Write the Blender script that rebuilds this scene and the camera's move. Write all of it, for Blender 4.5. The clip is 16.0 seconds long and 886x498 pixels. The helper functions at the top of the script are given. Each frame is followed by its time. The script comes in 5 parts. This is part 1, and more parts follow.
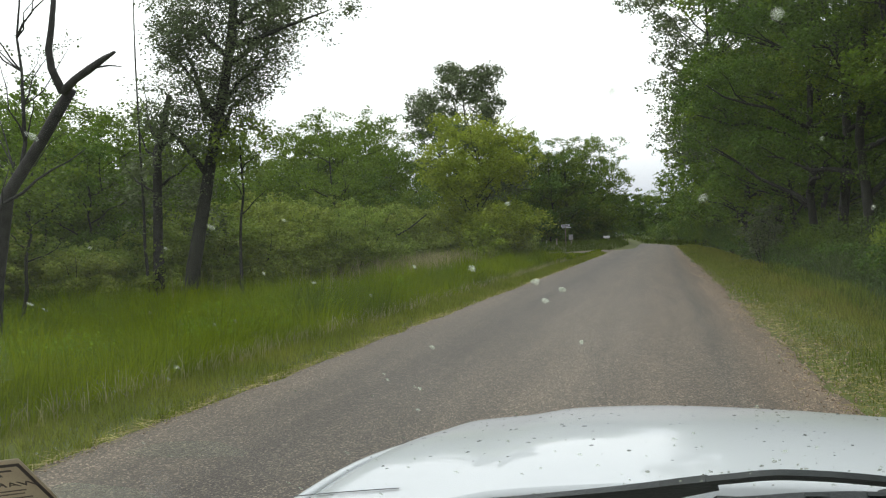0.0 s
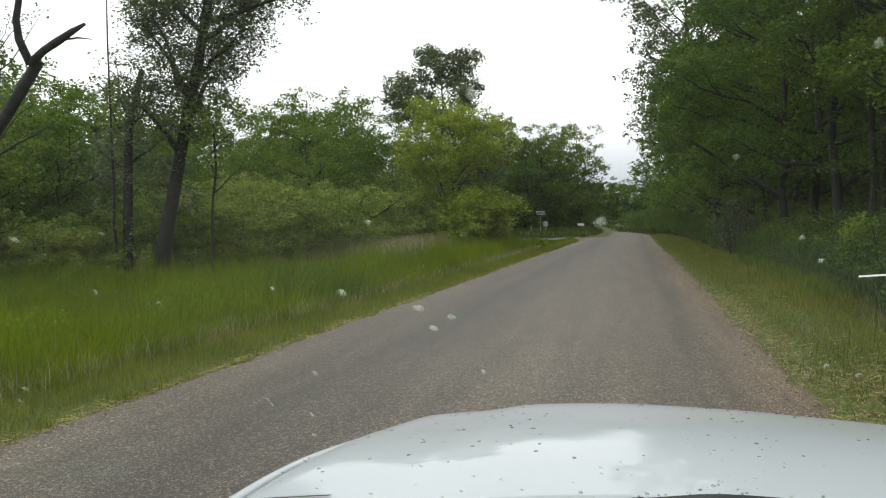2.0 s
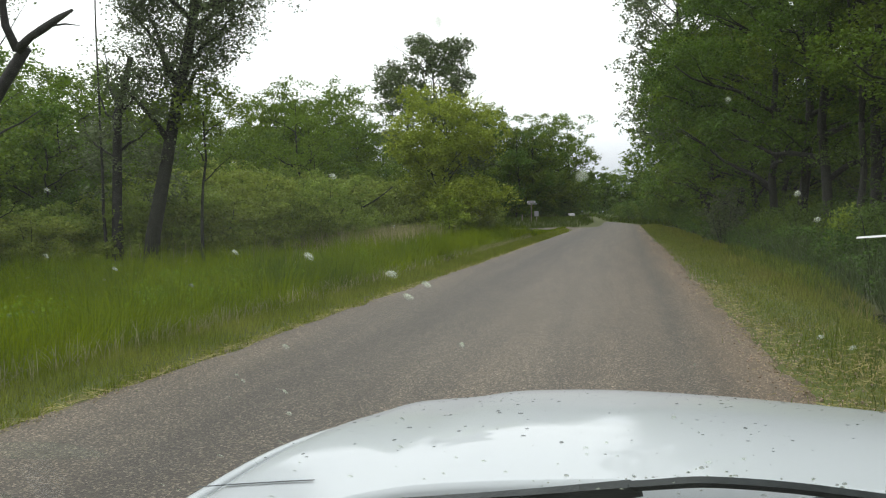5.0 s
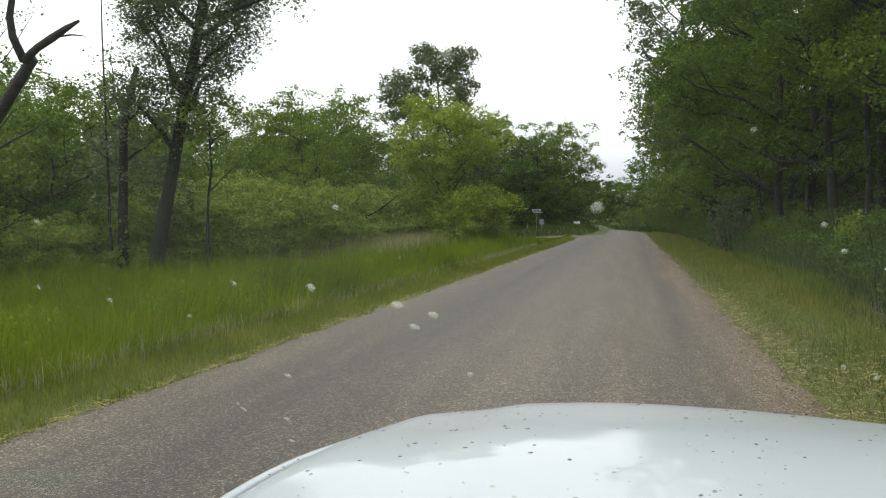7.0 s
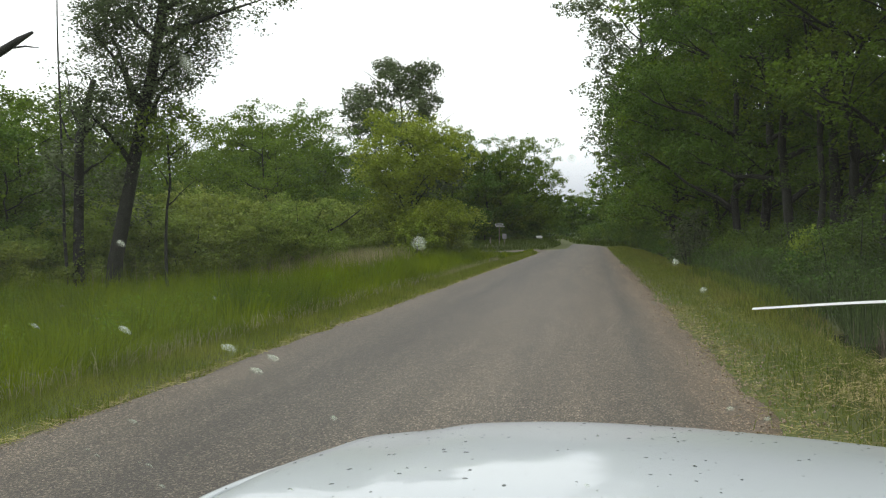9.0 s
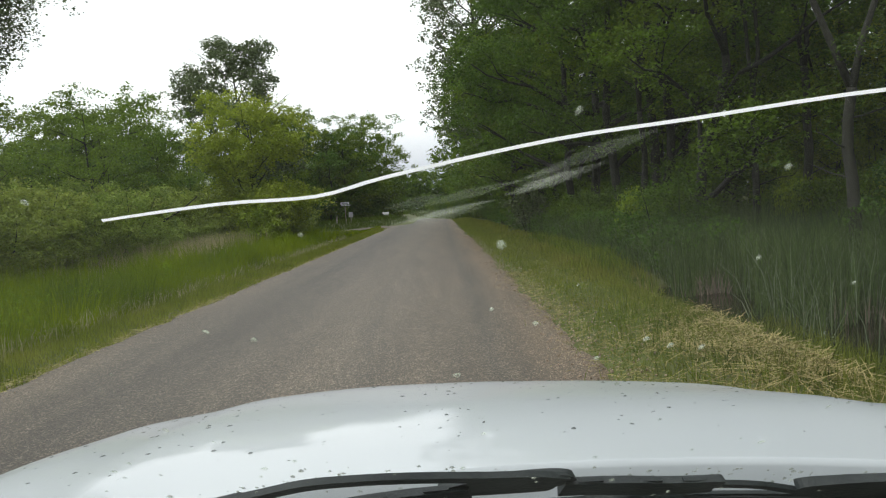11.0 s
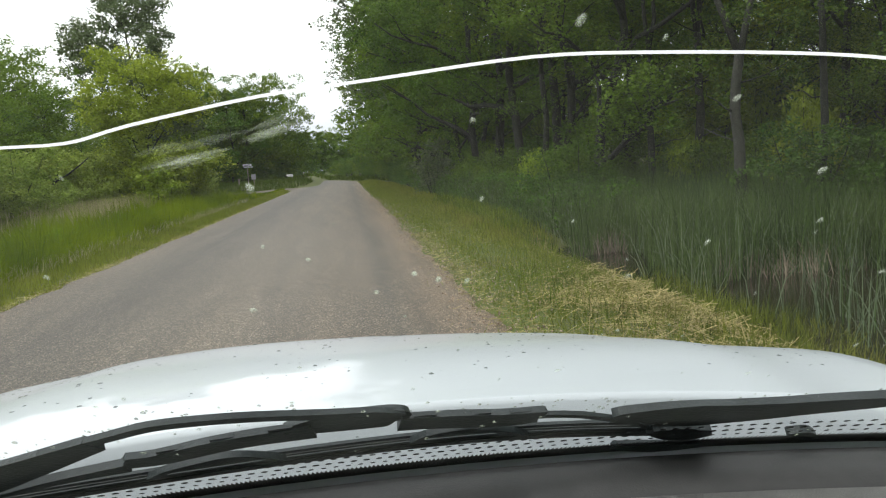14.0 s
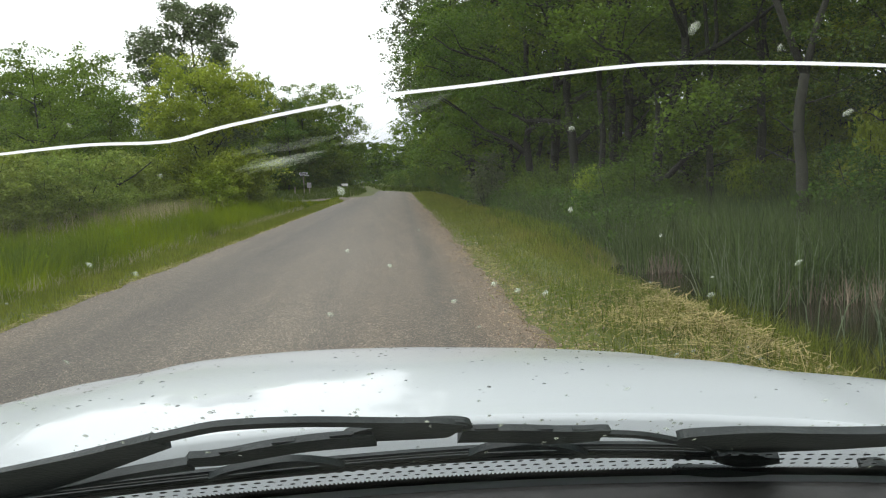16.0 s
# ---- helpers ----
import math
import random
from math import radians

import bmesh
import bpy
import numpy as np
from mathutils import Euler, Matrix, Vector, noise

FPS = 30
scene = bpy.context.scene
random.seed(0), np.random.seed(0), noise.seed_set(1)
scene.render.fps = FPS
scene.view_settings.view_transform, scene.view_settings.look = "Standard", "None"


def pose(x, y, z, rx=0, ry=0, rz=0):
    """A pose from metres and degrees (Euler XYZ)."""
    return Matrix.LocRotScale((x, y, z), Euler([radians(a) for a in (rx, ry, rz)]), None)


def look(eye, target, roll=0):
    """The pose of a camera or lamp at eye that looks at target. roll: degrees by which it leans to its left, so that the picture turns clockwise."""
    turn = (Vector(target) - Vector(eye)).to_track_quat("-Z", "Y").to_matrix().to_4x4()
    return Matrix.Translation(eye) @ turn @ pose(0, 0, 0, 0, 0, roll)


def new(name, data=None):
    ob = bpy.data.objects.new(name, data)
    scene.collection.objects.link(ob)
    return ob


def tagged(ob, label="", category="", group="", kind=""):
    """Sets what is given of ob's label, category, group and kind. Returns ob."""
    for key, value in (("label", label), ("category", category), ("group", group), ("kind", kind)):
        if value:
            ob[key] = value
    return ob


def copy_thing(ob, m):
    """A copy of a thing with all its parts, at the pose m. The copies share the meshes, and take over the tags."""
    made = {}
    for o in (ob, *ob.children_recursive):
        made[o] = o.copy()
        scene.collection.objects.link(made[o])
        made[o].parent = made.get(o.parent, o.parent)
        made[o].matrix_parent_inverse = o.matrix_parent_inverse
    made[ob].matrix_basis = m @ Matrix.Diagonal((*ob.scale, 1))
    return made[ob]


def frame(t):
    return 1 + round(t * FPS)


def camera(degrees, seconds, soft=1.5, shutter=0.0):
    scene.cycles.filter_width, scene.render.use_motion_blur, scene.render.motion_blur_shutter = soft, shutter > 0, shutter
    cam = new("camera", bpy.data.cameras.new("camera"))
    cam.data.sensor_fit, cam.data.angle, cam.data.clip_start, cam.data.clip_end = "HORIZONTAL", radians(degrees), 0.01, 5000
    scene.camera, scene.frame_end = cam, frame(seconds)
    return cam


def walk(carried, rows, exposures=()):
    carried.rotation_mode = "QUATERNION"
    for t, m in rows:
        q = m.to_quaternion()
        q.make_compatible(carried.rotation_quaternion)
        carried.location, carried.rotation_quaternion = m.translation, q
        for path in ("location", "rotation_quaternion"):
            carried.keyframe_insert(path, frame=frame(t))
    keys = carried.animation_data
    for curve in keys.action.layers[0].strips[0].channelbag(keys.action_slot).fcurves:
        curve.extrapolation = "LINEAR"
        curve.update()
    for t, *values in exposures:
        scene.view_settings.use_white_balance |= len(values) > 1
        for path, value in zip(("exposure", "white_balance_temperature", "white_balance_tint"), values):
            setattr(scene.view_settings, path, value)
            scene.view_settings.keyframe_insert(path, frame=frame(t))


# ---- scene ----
cam = camera(57.5, 16.0, soft=1.2)
PATH = [
    (0, pose(0.1261, 0.0123, 1.4831, 89.34, 1.91, 15.15)),
    (0.5, pose(0.1195, -0.0337, 1.5063, 88.30, 0.98, 16.40)),
    (1, pose(0.1195, -0.0164, 1.4861, 87.71, 0.66, 15.75)),
    (1.5, pose(0.1289, 0.0620, 1.4912, 88.80, 0.26, 14.09)),
    (2, pose(0.1493, 0.0678, 1.4942, 88.16, 0.55, 13.40)),
    (2.5, pose(0.1539, 0.0871, 1.4868, 87.72, 0.77, 12.91)),
    (3, pose(0.1616, 0.1076, 1.4808, 87.24, 1.11, 12.72)),
    (3.5, pose(0.1673, 0.1143, 1.4811, 87.61, 0.89, 12.05)),
    (4, pose(0.1680, 0.1045, 1.4804, 87.21, 0.52, 11.94)),
    (4.5, pose(0.1529, 0.0828, 1.4822, 87.31, 0.33, 12.53)),
    (7, pose(0.148, 0.094, 1.491, 88.02, 0.55, 13.13)),
    (7.5, pose(0.1388, 0.0629, 1.4910, 89.19, 1.80, 12.52)),
    (8, pose(0.1446, 0.0824, 1.4975, 89.13, 1.14, 12.63)),
    (10.5, pose(0.2648, 0.1494, 1.4825, 88.29, 2.72, 2.99)),
    (11, pose(0.2983, 0.1347, 1.4744, 87.00, 4.01, -0.25)),
    (11.5, pose(0.3145, 0.1468, 1.4659, 86.46, 4.01, -2.26)),
    (12, pose(0.3207, 0.1394, 1.4576, 86.17, 4.64, -4.01)),
    (12.5, pose(0.3182, 0.1299, 1.4533, 85.61, 4.44, -3.74)),
    (13, pose(0.3263, 0.1162, 1.4634, 85.86, 5.40, -5.87)),
    (13.5, pose(0.3342, 0.1047, 1.4722, 85.48, 4.95, -6.48)),
    (14, pose(0.3463, 0.0918, 1.4664, 83.85, 4.00, -6.88)),
    (14.5, pose(0.3504, 0.0830, 1.4576, 83.57, 3.23, -6.72)),
    (15, pose(0.3502, 0.0837, 1.4615, 84.56, 4.07, -4.56)),
    (15.5, pose(0.3200, 0.0943, 1.4675, 84.73, 2.27, -2.62)),
    (16, pose(0.3340, 0.0960, 1.4653, 84.98, 2.39, -3.09)),
]
EXPOSURE = ((0, -0.08), (0.5, -0.20), (1, -0.12), (1.5, -0.18), (2.5, -0.16), (3, -0.09), (4, -0.07), (7, -0.02), (7.5, -0.05), (8, -0.17), (10.5, -0.10), (11, -0.12), (12, 0.08), (13, 0.21), (13.5, 0.24), (14.5, 0.31), (15, 0.30), (15.5, 0.24), (16, 0.20))
walk(cam, PATH, EXPOSURE)

# ---- light ----
world = bpy.data.worlds.new("overcast_sky")
scene.world = world
world.use_nodes = True
wn, wl = world.node_tree.nodes, world.node_tree.links
wn.clear()
sky = wn.new("ShaderNodeTexSky")
sky.sky_type = "NISHITA"
sky.sun_disc = False
sky.sun_elevation, sky.sun_rotation = radians(55), radians(-60)
sky.air_density, sky.dust_density = 1.0, 4.0
coord = wn.new("ShaderNodeTexCoord")
stretch = wn.new("ShaderNodeMapping")
stretch.inputs["Scale"].default_value = (1.5, 1.5, 6.0)
cloud = wn.new("ShaderNodeTexNoise")
cloud.inputs["Scale"].default_value, cloud.inputs["Detail"].default_value = 2.2, 6
ramp = wn.new("ShaderNodeValToRGB")
ramp.color_ramp.elements[0].position, ramp.color_ramp.elements[0].color = 0.30, (13.5, 13.7, 14.2, 1)
ramp.color_ramp.elements[1].position, ramp.color_ramp.elements[1].color = 0.60, (16.0, 16.0, 16.2, 1)
veil = wn.new("ShaderNodeMix")
veil.data_type = "RGBA"
veil.inputs["Factor"].default_value = 0.93
back = wn.new("ShaderNodeBackground")
back.inputs["Strength"].default_value = 0.10
wout = wn.new("ShaderNodeOutputWorld")
wl.new(coord.outputs["Generated"], stretch.inputs["Vector"])
wl.new(stretch.outputs["Vector"], cloud.inputs["Vector"])
wl.new(cloud.outputs["Fac"], ramp.inputs["Fac"])
wl.new(sky.outputs["Color"], veil.inputs["A"])
height = wn.new("ShaderNodeSeparateXYZ")
rise = wn.new("ShaderNodeMapRange")
rise.inputs["From Min"].default_value, rise.inputs["From Max"].default_value = 0.03, 0.13
low = wn.new("ShaderNodeMix")
low.data_type = "RGBA"
low.inputs["A"].default_value = (7.0, 7.4, 8.3, 1)
wl.new(coord.outputs["Generated"], height.inputs["Vector"])
wl.new(height.outputs["Z"], rise.inputs["Value"])
wl.new(rise.outputs["Result"], low.inputs["Factor"])
wl.new(ramp.outputs["Color"], low.inputs["B"])
wl.new(low.outputs["Result"], veil.inputs["B"])
wl.new(veil.outputs["Result"], back.inputs["Color"])
wl.new(back.outputs["Background"], wout.inputs["Surface"])

sun_data = bpy.data.lights.new("sun", "SUN")
sun_data.energy, sun_data.angle, sun_data.color = 0.9, radians(25), (1.0, 0.96, 0.9)
sun = new("sun", sun_data)
sun.matrix_world = look((-20, 10, 40), (0, 25, 0))


# ---- materials ----
def material(name, base, second=None, scale=8.0, rough=0.7, bump=0.0, bump_scale=60.0, metal=0.0, island=0.0, third=None,
             third_scale=0.7, coat=0.0, translucent=0.0, specular=0.5):
    m = bpy.data.materials.new(name)
    m.use_nodes = True
    n, l = m.node_tree.nodes, m.node_tree.links
    n.clear()
    out, bsdf = n.new("ShaderNodeOutputMaterial"), n.new("ShaderNodeBsdfPrincipled")
    bsdf.inputs["Roughness"].default_value, bsdf.inputs["Metallic"].default_value = rough, metal
    bsdf.inputs["Coat Weight"].default_value, bsdf.inputs["Coat Roughness"].default_value = coat, 0.03
    bsdf.inputs["Specular IOR Level"].default_value = specular
    bsdf.inputs["Base Color"].default_value = (*base, 1)
    co = n.new("ShaderNodeTexCoord")
    colour = None
    if second:
        a = n.new("ShaderNodeTexNoise")
        a.inputs["Scale"].default_value, a.inputs["Detail"].default_value = scale, 5
        l.new(co.outputs["Object"], a.inputs["Vector"])
        r = n.new("ShaderNodeValToRGB")
        r.color_ramp.elements[0].position, r.color_ramp.elements[1].position = 0.35, 0.65
        r.color_ramp.elements[0].color, r.color_ramp.elements[1].color = (*base, 1), (*second, 1)
        l.new(a.outputs["Fac"], r.inputs["Fac"])
        colour = r.outputs["Color"]
    if third:
        b = n.new("ShaderNodeTexNoise")
        b.inputs["Scale"].default_value, b.inputs["Detail"].default_value = third_scale, 4
        l.new(co.outputs["Object"], b.inputs["Vector"])
        q = n.new("ShaderNodeValToRGB")
        q.color_ramp.elements[0].position, q.color_ramp.elements[1].position = 0.45, 0.68
        l.new(b.outputs["Fac"], q.inputs["Fac"])
        x = n.new("ShaderNodeMix")
        x.data_type = "RGBA"
        l.new(q.outputs["Color"], x.inputs["Factor"])
        if colour:
            l.new(colour, x.inputs["A"])
        else:
            x.inputs["A"].default_value = (*base, 1)
        x.inputs["B"].default_value = (*third, 1)
        colour = x.outputs["Result"]
    if island:
        g, h = n.new("ShaderNodeNewGeometry"), n.new("ShaderNodeHueSaturation")
        v = n.new("ShaderNodeMapRange")
        v.inputs["To Min"].default_value, v.inputs["To Max"].default_value = 1 - island, 1 + island
        l.new(g.outputs["Random Per Island"], v.inputs["Value"])
        l.new(v.outputs["Result"], h.inputs["Value"])
        w = n.new("ShaderNodeMapRange")
        w.inputs["To Min"].default_value, w.inputs["To Max"].default_value = 0.486, 0.506
        o = n.new("ShaderNodeObjectInfo")
        l.new(o.outputs["Random"], w.inputs["Value"])
        l.new(w.outputs["Result"], h.inputs["Hue"])
        if colour:
            l.new(colour, h.inputs["Color"])
        else:
            h.inputs["Color"].default_value = (*base, 1)
        colour = h.outputs["Color"]
    if colour:
        l.new(colour, bsdf.inputs["Base Color"])
    if bump:
        c = n.new("ShaderNodeTexNoise")
        c.inputs["Scale"].default_value, c.inputs["Detail"].default_value = bump_scale, 4
        l.new(co.outputs["Object"], c.inputs["Vector"])
        d = n.new("ShaderNodeBump")
        d.inputs["Strength"].default_value, d.inputs["Distance"].default_value = bump, 0.01
        l.new(c.outputs["Fac"], d.inputs["Height"])
        l.new(d.outputs["Normal"], bsdf.inputs["Normal"])
    shader = bsdf.outputs["BSDF"]
    if translucent:
        t, x = n.new("ShaderNodeBsdfTranslucent"), n.new("ShaderNodeMixShader")
        x.inputs["Fac"].default_value = translucent
        t.inputs["Color"].default_value = (*base, 1)
        if colour:
            l.new(colour, t.inputs["Color"])
        l.new(shader, x.inputs[1])
        l.new(t.outputs["BSDF"], x.inputs[2])
        shader = x.outputs["Shader"]
    l.new(shader, out.inputs["Surface"])
    return m


def asphalt_material():
    """Grey-brown chip-seal: stone speckle, paler reddish margins, dark wheel tracks and patches."""
    m = bpy.data.materials.new("chip_seal_asphalt")
    m.use_nodes = True
    n, l = m.node_tree.nodes, m.node_tree.links
    bsdf = n["Principled BSDF"]
    bsdf.inputs["Roughness"].default_value = 0.64
    bsdf.inputs["Specular IOR Level"].default_value = 0.6
    co = n.new("ShaderNodeTexCoord")
    grain = n.new("ShaderNodeTexVoronoi")
    grain.inputs["Scale"].default_value = 88
    l.new(co.outputs["Object"], grain.inputs["Vector"])
    speck = n.new("ShaderNodeValToRGB")
    e = speck.color_ramp.elements
    e[0].position, e[0].color = 0.0, (0.026, 0.023, 0.019, 1)
    e[1].position, e[1].color = 1.0, (0.45, 0.39, 0.305, 1)
    mid = e.new(0.66)
    mid.color = (0.096, 0.080, 0.060, 1)
    l.new(grain.outputs["Color"], speck.inputs["Fac"])
    xyz = n.new("ShaderNodeSeparateXYZ")
    l.new(co.outputs["Object"], xyz.inputs["Vector"])
    wob = n.new("ShaderNodeTexNoise")
    wob.inputs["Scale"].default_value, wob.inputs["Detail"].default_value = 0.35, 5
    l.new(co.outputs["Object"], wob.inputs["Vector"])
    shift = n.new("ShaderNodeMath")
    shift.operation = "MULTIPLY_ADD"
    shift.inputs[1].default_value, shift.inputs[2].default_value = 0.5, -0.25
    l.new(wob.outputs["Fac"], shift.inputs[0])
    across = n.new("ShaderNodeMath")
    l.new(xyz.outputs["X"], across.inputs[0])
    l.new(shift.outputs["Value"], across.inputs[1])
    span = n.new("ShaderNodeMapRange")
    span.inputs["From Min"].default_value, span.inputs["From Max"].default_value = -4.1, 1.6
    l.new(across.outputs["Value"], span.inputs["Value"])
    band = n.new("ShaderNodeValToRGB")
    b = band.color_ramp.elements
    b[0].position, b[0].color = 0.0, (1.12, 1.04, 0.94, 1)
    b[1].position, b[1].color = 1.0, (1.60, 1.38, 1.12, 1)
    for p, c in ((0.05, (1.05, 0.98, 0.90, 1)), (0.11, (0.90, 0.86, 0.80, 1)), (0.27, (0.60, 0.58, 0.56, 1)), (0.42, (0.90, 0.87, 0.82, 1)), (0.52, (1.08, 1.03, 0.95, 1)),
                 (0.62, (1.02, 0.98, 0.92, 1)), (0.72, (1.10, 1.03, 0.94, 1)), (0.815, (1.02, 0.96, 0.89, 1)), (0.845, (0.74, 0.72, 0.69, 1)), (0.875, (1.02, 0.95, 0.87, 1)), (0.92, (1.25, 1.10, 0.96, 1))):
        b.new(p).color = c
    l.new(span.outputs["Result"], band.inputs["Fac"])
    mul = n.new("ShaderNodeMix")
    mul.data_type, mul.blend_type = "RGBA", "MULTIPLY"
    mul.inputs["Factor"].default_value = 1.0
    l.new(speck.outputs["Color"], mul.inputs["A"])
    l.new(band.outputs["Color"], mul.inputs["B"])
    streak_map = n.new("ShaderNodeMapping")
    streak_map.inputs["Scale"].default_value = (2.2, 0.16, 1)
    l.new(co.outputs["Object"], streak_map.inputs["Vector"])
    streak = n.new("ShaderNodeTexNoise")
    streak.inputs["Scale"].default_value, streak.inputs["Detail"].default_value = 1.3, 6
    l.new(streak_map.outputs["Vector"], streak.inputs["Vector"])
    tone = n.new("ShaderNodeMapRange")
    tone.inputs["From Min"].default_value, tone.inputs["From Max"].default_value = 0.3, 0.7
    tone.inputs["To Min"].default_value, tone.inputs["To Max"].default_value = 0.78, 1.2
    l.new(streak.outputs["Fac"], tone.inputs["Value"])
    mul2 = n.new("ShaderNodeMix")
    mul2.data_type, mul2.blend_type = "RGBA", "MULTIPLY"
    mul2.inputs["Factor"].default_value = 1.0
    l.new(mul.outputs["Result"], mul2.inputs["A"])
    l.new(tone.outputs["Result"], mul2.inputs["B"])
    l.new(mul2.outputs["Result"], bsdf.inputs["Base Color"])
    bump = n.new("ShaderNodeBump")
    bump.inputs["Strength"].default_value, bump.inputs["Distance"].default_value = 0.45, 0.006
    l.new(grain.outputs["Distance"], bump.inputs["Height"])
    l.new(bump.outputs["Normal"], bsdf.inputs["Normal"])
    return m


def glass_material(name, gloss=0.05, tint=(0.96, 0.99, 0.97), film=0.0):
    m = bpy.data.materials.new(name)
    m.use_nodes = True
    n, l = m.node_tree.nodes, m.node_tree.links
    n.clear()
    out, mix = n.new("ShaderNodeOutputMaterial"), n.new("ShaderNodeMixShader")
    t, g = n.new("ShaderNodeBsdfTransparent"), n.new("ShaderNodeBsdfGlossy")
    t.inputs["Color"].default_value, g.inputs["Roughness"].default_value = (*tint, 1), 0.02
    mix.inputs["Fac"].default_value = gloss
    if film:
        co, sm, mp = n.new("ShaderNodeTexCoord"), n.new("ShaderNodeTexNoise"), n.new("ShaderNodeMapRange")
        sm.inputs["Scale"].default_value, sm.inputs["Detail"].default_value = 9.0, 4
        mp.inputs["From Min"].default_value, mp.inputs["From Max"].default_value = 0.35, 0.75
        mp.inputs["To Min"].default_value, mp.inputs["To Max"].default_value = film * 0.6, film * 1.8
        d, mx = n.new("ShaderNodeBsdfTranslucent"), n.new("ShaderNodeMixShader")
        d.inputs["Color"].default_value = (0.77, 0.82, 0.69, 1)
        l.new(co.outputs["Object"], sm.inputs["Vector"])
        l.new(sm.outputs["Fac"], mp.inputs["Value"])
        l.new(mp.outputs["Result"], mx.inputs["Fac"])
        l.new(t.outputs["BSDF"], mx.inputs[1])
        l.new(d.outputs["BSDF"], mx.inputs[2])
        t = mx
    l.new(t.outputs[0], mix.inputs[1])
    l.new(g.outputs["BSDF"], mix.inputs[2])
    l.new(mix.outputs["Shader"], out.inputs["Surface"])
    return m


M_ASPHALT = asphalt_material()
M_SOIL = material("grassy_soil", (0.075, 0.100, 0.014), (0.105, 0.125, 0.024), 3.0, 0.95, 0.6, 30, third=(0.085, 0.085, 0.026), third_scale=0.5)
M_GRAVEL = material("roadside_gravel", (0.26, 0.20, 0.14), (0.42, 0.34, 0.25), 40, 0.9, 0.5, 80, island=0.35)
M_SAND = material("sandy_side_road", (0.12, 0.102, 0.072), (0.15, 0.13, 0.095), 6, 0.95, 0.3, 40)
M_TALL = material("tall_meadow_grass", (0.142, 0.208, 0.004), (0.202, 0.275, 0.007), 0.7, 0.6, island=0.25, translucent=0.5, specular=0.03, third=(0.070, 0.125, 0.010), third_scale=0.42)
M_MOWN = material("mown_grass", (0.162, 0.208, 0.020), (0.245, 0.268, 0.045), 0.9, 0.7, island=0.35, translucent=0.4, specular=0.1)
M_MOWNY = material("yellowing_mown_grass", (0.150, 0.190, 0.020), (0.222, 0.230, 0.048), 0.8, 0.7, island=0.4, translucent=0.4, specular=0.1, third=(0.175, 0.202, 0.042), third_scale=0.45)
M_RANK = material("rank_ditch_grass", (0.125, 0.182, 0.018), (0.200, 0.235, 0.045), 0.8, 0.65, island=0.5, translucent=0.4, specular=0.1, third=(0.065, 0.105, 0.018), third_scale=2.2)
M_LUSH = material("lush_broad_herbs", (0.155, 0.255, 0.014), (0.215, 0.320, 0.020), 0.6, 0.6, island=0.3, translucent=0.45, specular=0.1)
# green lowered in the colour itself for the shade under the far trees
M_BANK = material("shade_toned_bank_grass", (0.05, 0.085, 0.010), (0.085, 0.12, 0.018), 0.5, 0.65, island=0.3, translucent=0.35, specular=0.1)
M_DRY = material("dry_straw", (0.29, 0.255, 0.095), (0.44, 0.385, 0.155), 2, 0.8, island=0.3, translucent=0.2)
M_SEED = material("dry_seed_heads", (0.30, 0.30, 0.13), (0.40, 0.37, 0.2), 2, 0.8, island=0.3, translucent=0.3)
M_REED = material("green_cattail_leaf", (0.050, 0.092, 0.024), (0.092, 0.142, 0.042), 0.5, 0.5, island=0.5, translucent=0.35, specular=0.2)
M_REEDP = material("pale_cattail_leaf", (0.14, 0.19, 0.105), (0.25, 0.29, 0.18), 0.5, 0.5, island=0.3, translucent=0.3, specular=0.2)
M_DEADREED = material("dead_reed_stalk", (0.17, 0.14, 0.10), (0.30, 0.25, 0.175), 2, 0.85, island=0.35)
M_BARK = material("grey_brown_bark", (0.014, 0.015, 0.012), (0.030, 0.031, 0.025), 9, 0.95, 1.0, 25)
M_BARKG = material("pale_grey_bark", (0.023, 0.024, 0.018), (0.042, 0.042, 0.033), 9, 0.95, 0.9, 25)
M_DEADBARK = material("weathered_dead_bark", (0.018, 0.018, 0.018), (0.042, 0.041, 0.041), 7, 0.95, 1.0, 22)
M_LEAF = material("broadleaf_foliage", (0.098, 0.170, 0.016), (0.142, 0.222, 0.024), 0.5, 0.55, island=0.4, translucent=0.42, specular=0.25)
# broadleaf tones lowered: the gloom of the wood is put into the leaf colour
M_LEAFD = material("shade_toned_foliage", (0.060, 0.122, 0.016), (0.098, 0.178, 0.023), 0.5, 0.55, island=0.4, translucent=0.38, specular=0.25)
# the corner tree's own yellow-green; inside the wood it stands for lit leaves
M_LEAFB = material("young_and_lit_foliage", (0.225, 0.32, 0.03), (0.30, 0.39, 0.042), 0.5, 0.55, island=0.3, translucent=0.4, specular=0.25)
M_LEAFG = material("grey_green_foliage", (0.10, 0.14, 0.058), (0.14, 0.18, 0.08), 0.5, 0.5, island=0.4, translucent=0.3, specular=0.3)
M_LEAFO = material("olive_willow_foliage", (0.190, 0.262, 0.046), (0.268, 0.345, 0.066), 0.5, 0.55, island=0.28, translucent=0.42, specular=0.2)
M_WATER = material("dark_still_water", (0.018, 0.014, 0.010), (0.03, 0.024, 0.016), 2, 0.06, 0.05, 6)
M_PAINT = material("white_car_paint", (0.555, 0.60, 0.632), (0.58, 0.625, 0.652), 3, 0.5, coat=0.62, third=(0.525, 0.57, 0.603), third_scale=1.4)
M_TRIM = material("black_rubber_plastic", (0.014, 0.020, 0.022), (0.026, 0.034, 0.036), 30, 0.5, 0.15, 300, specular=0.35)
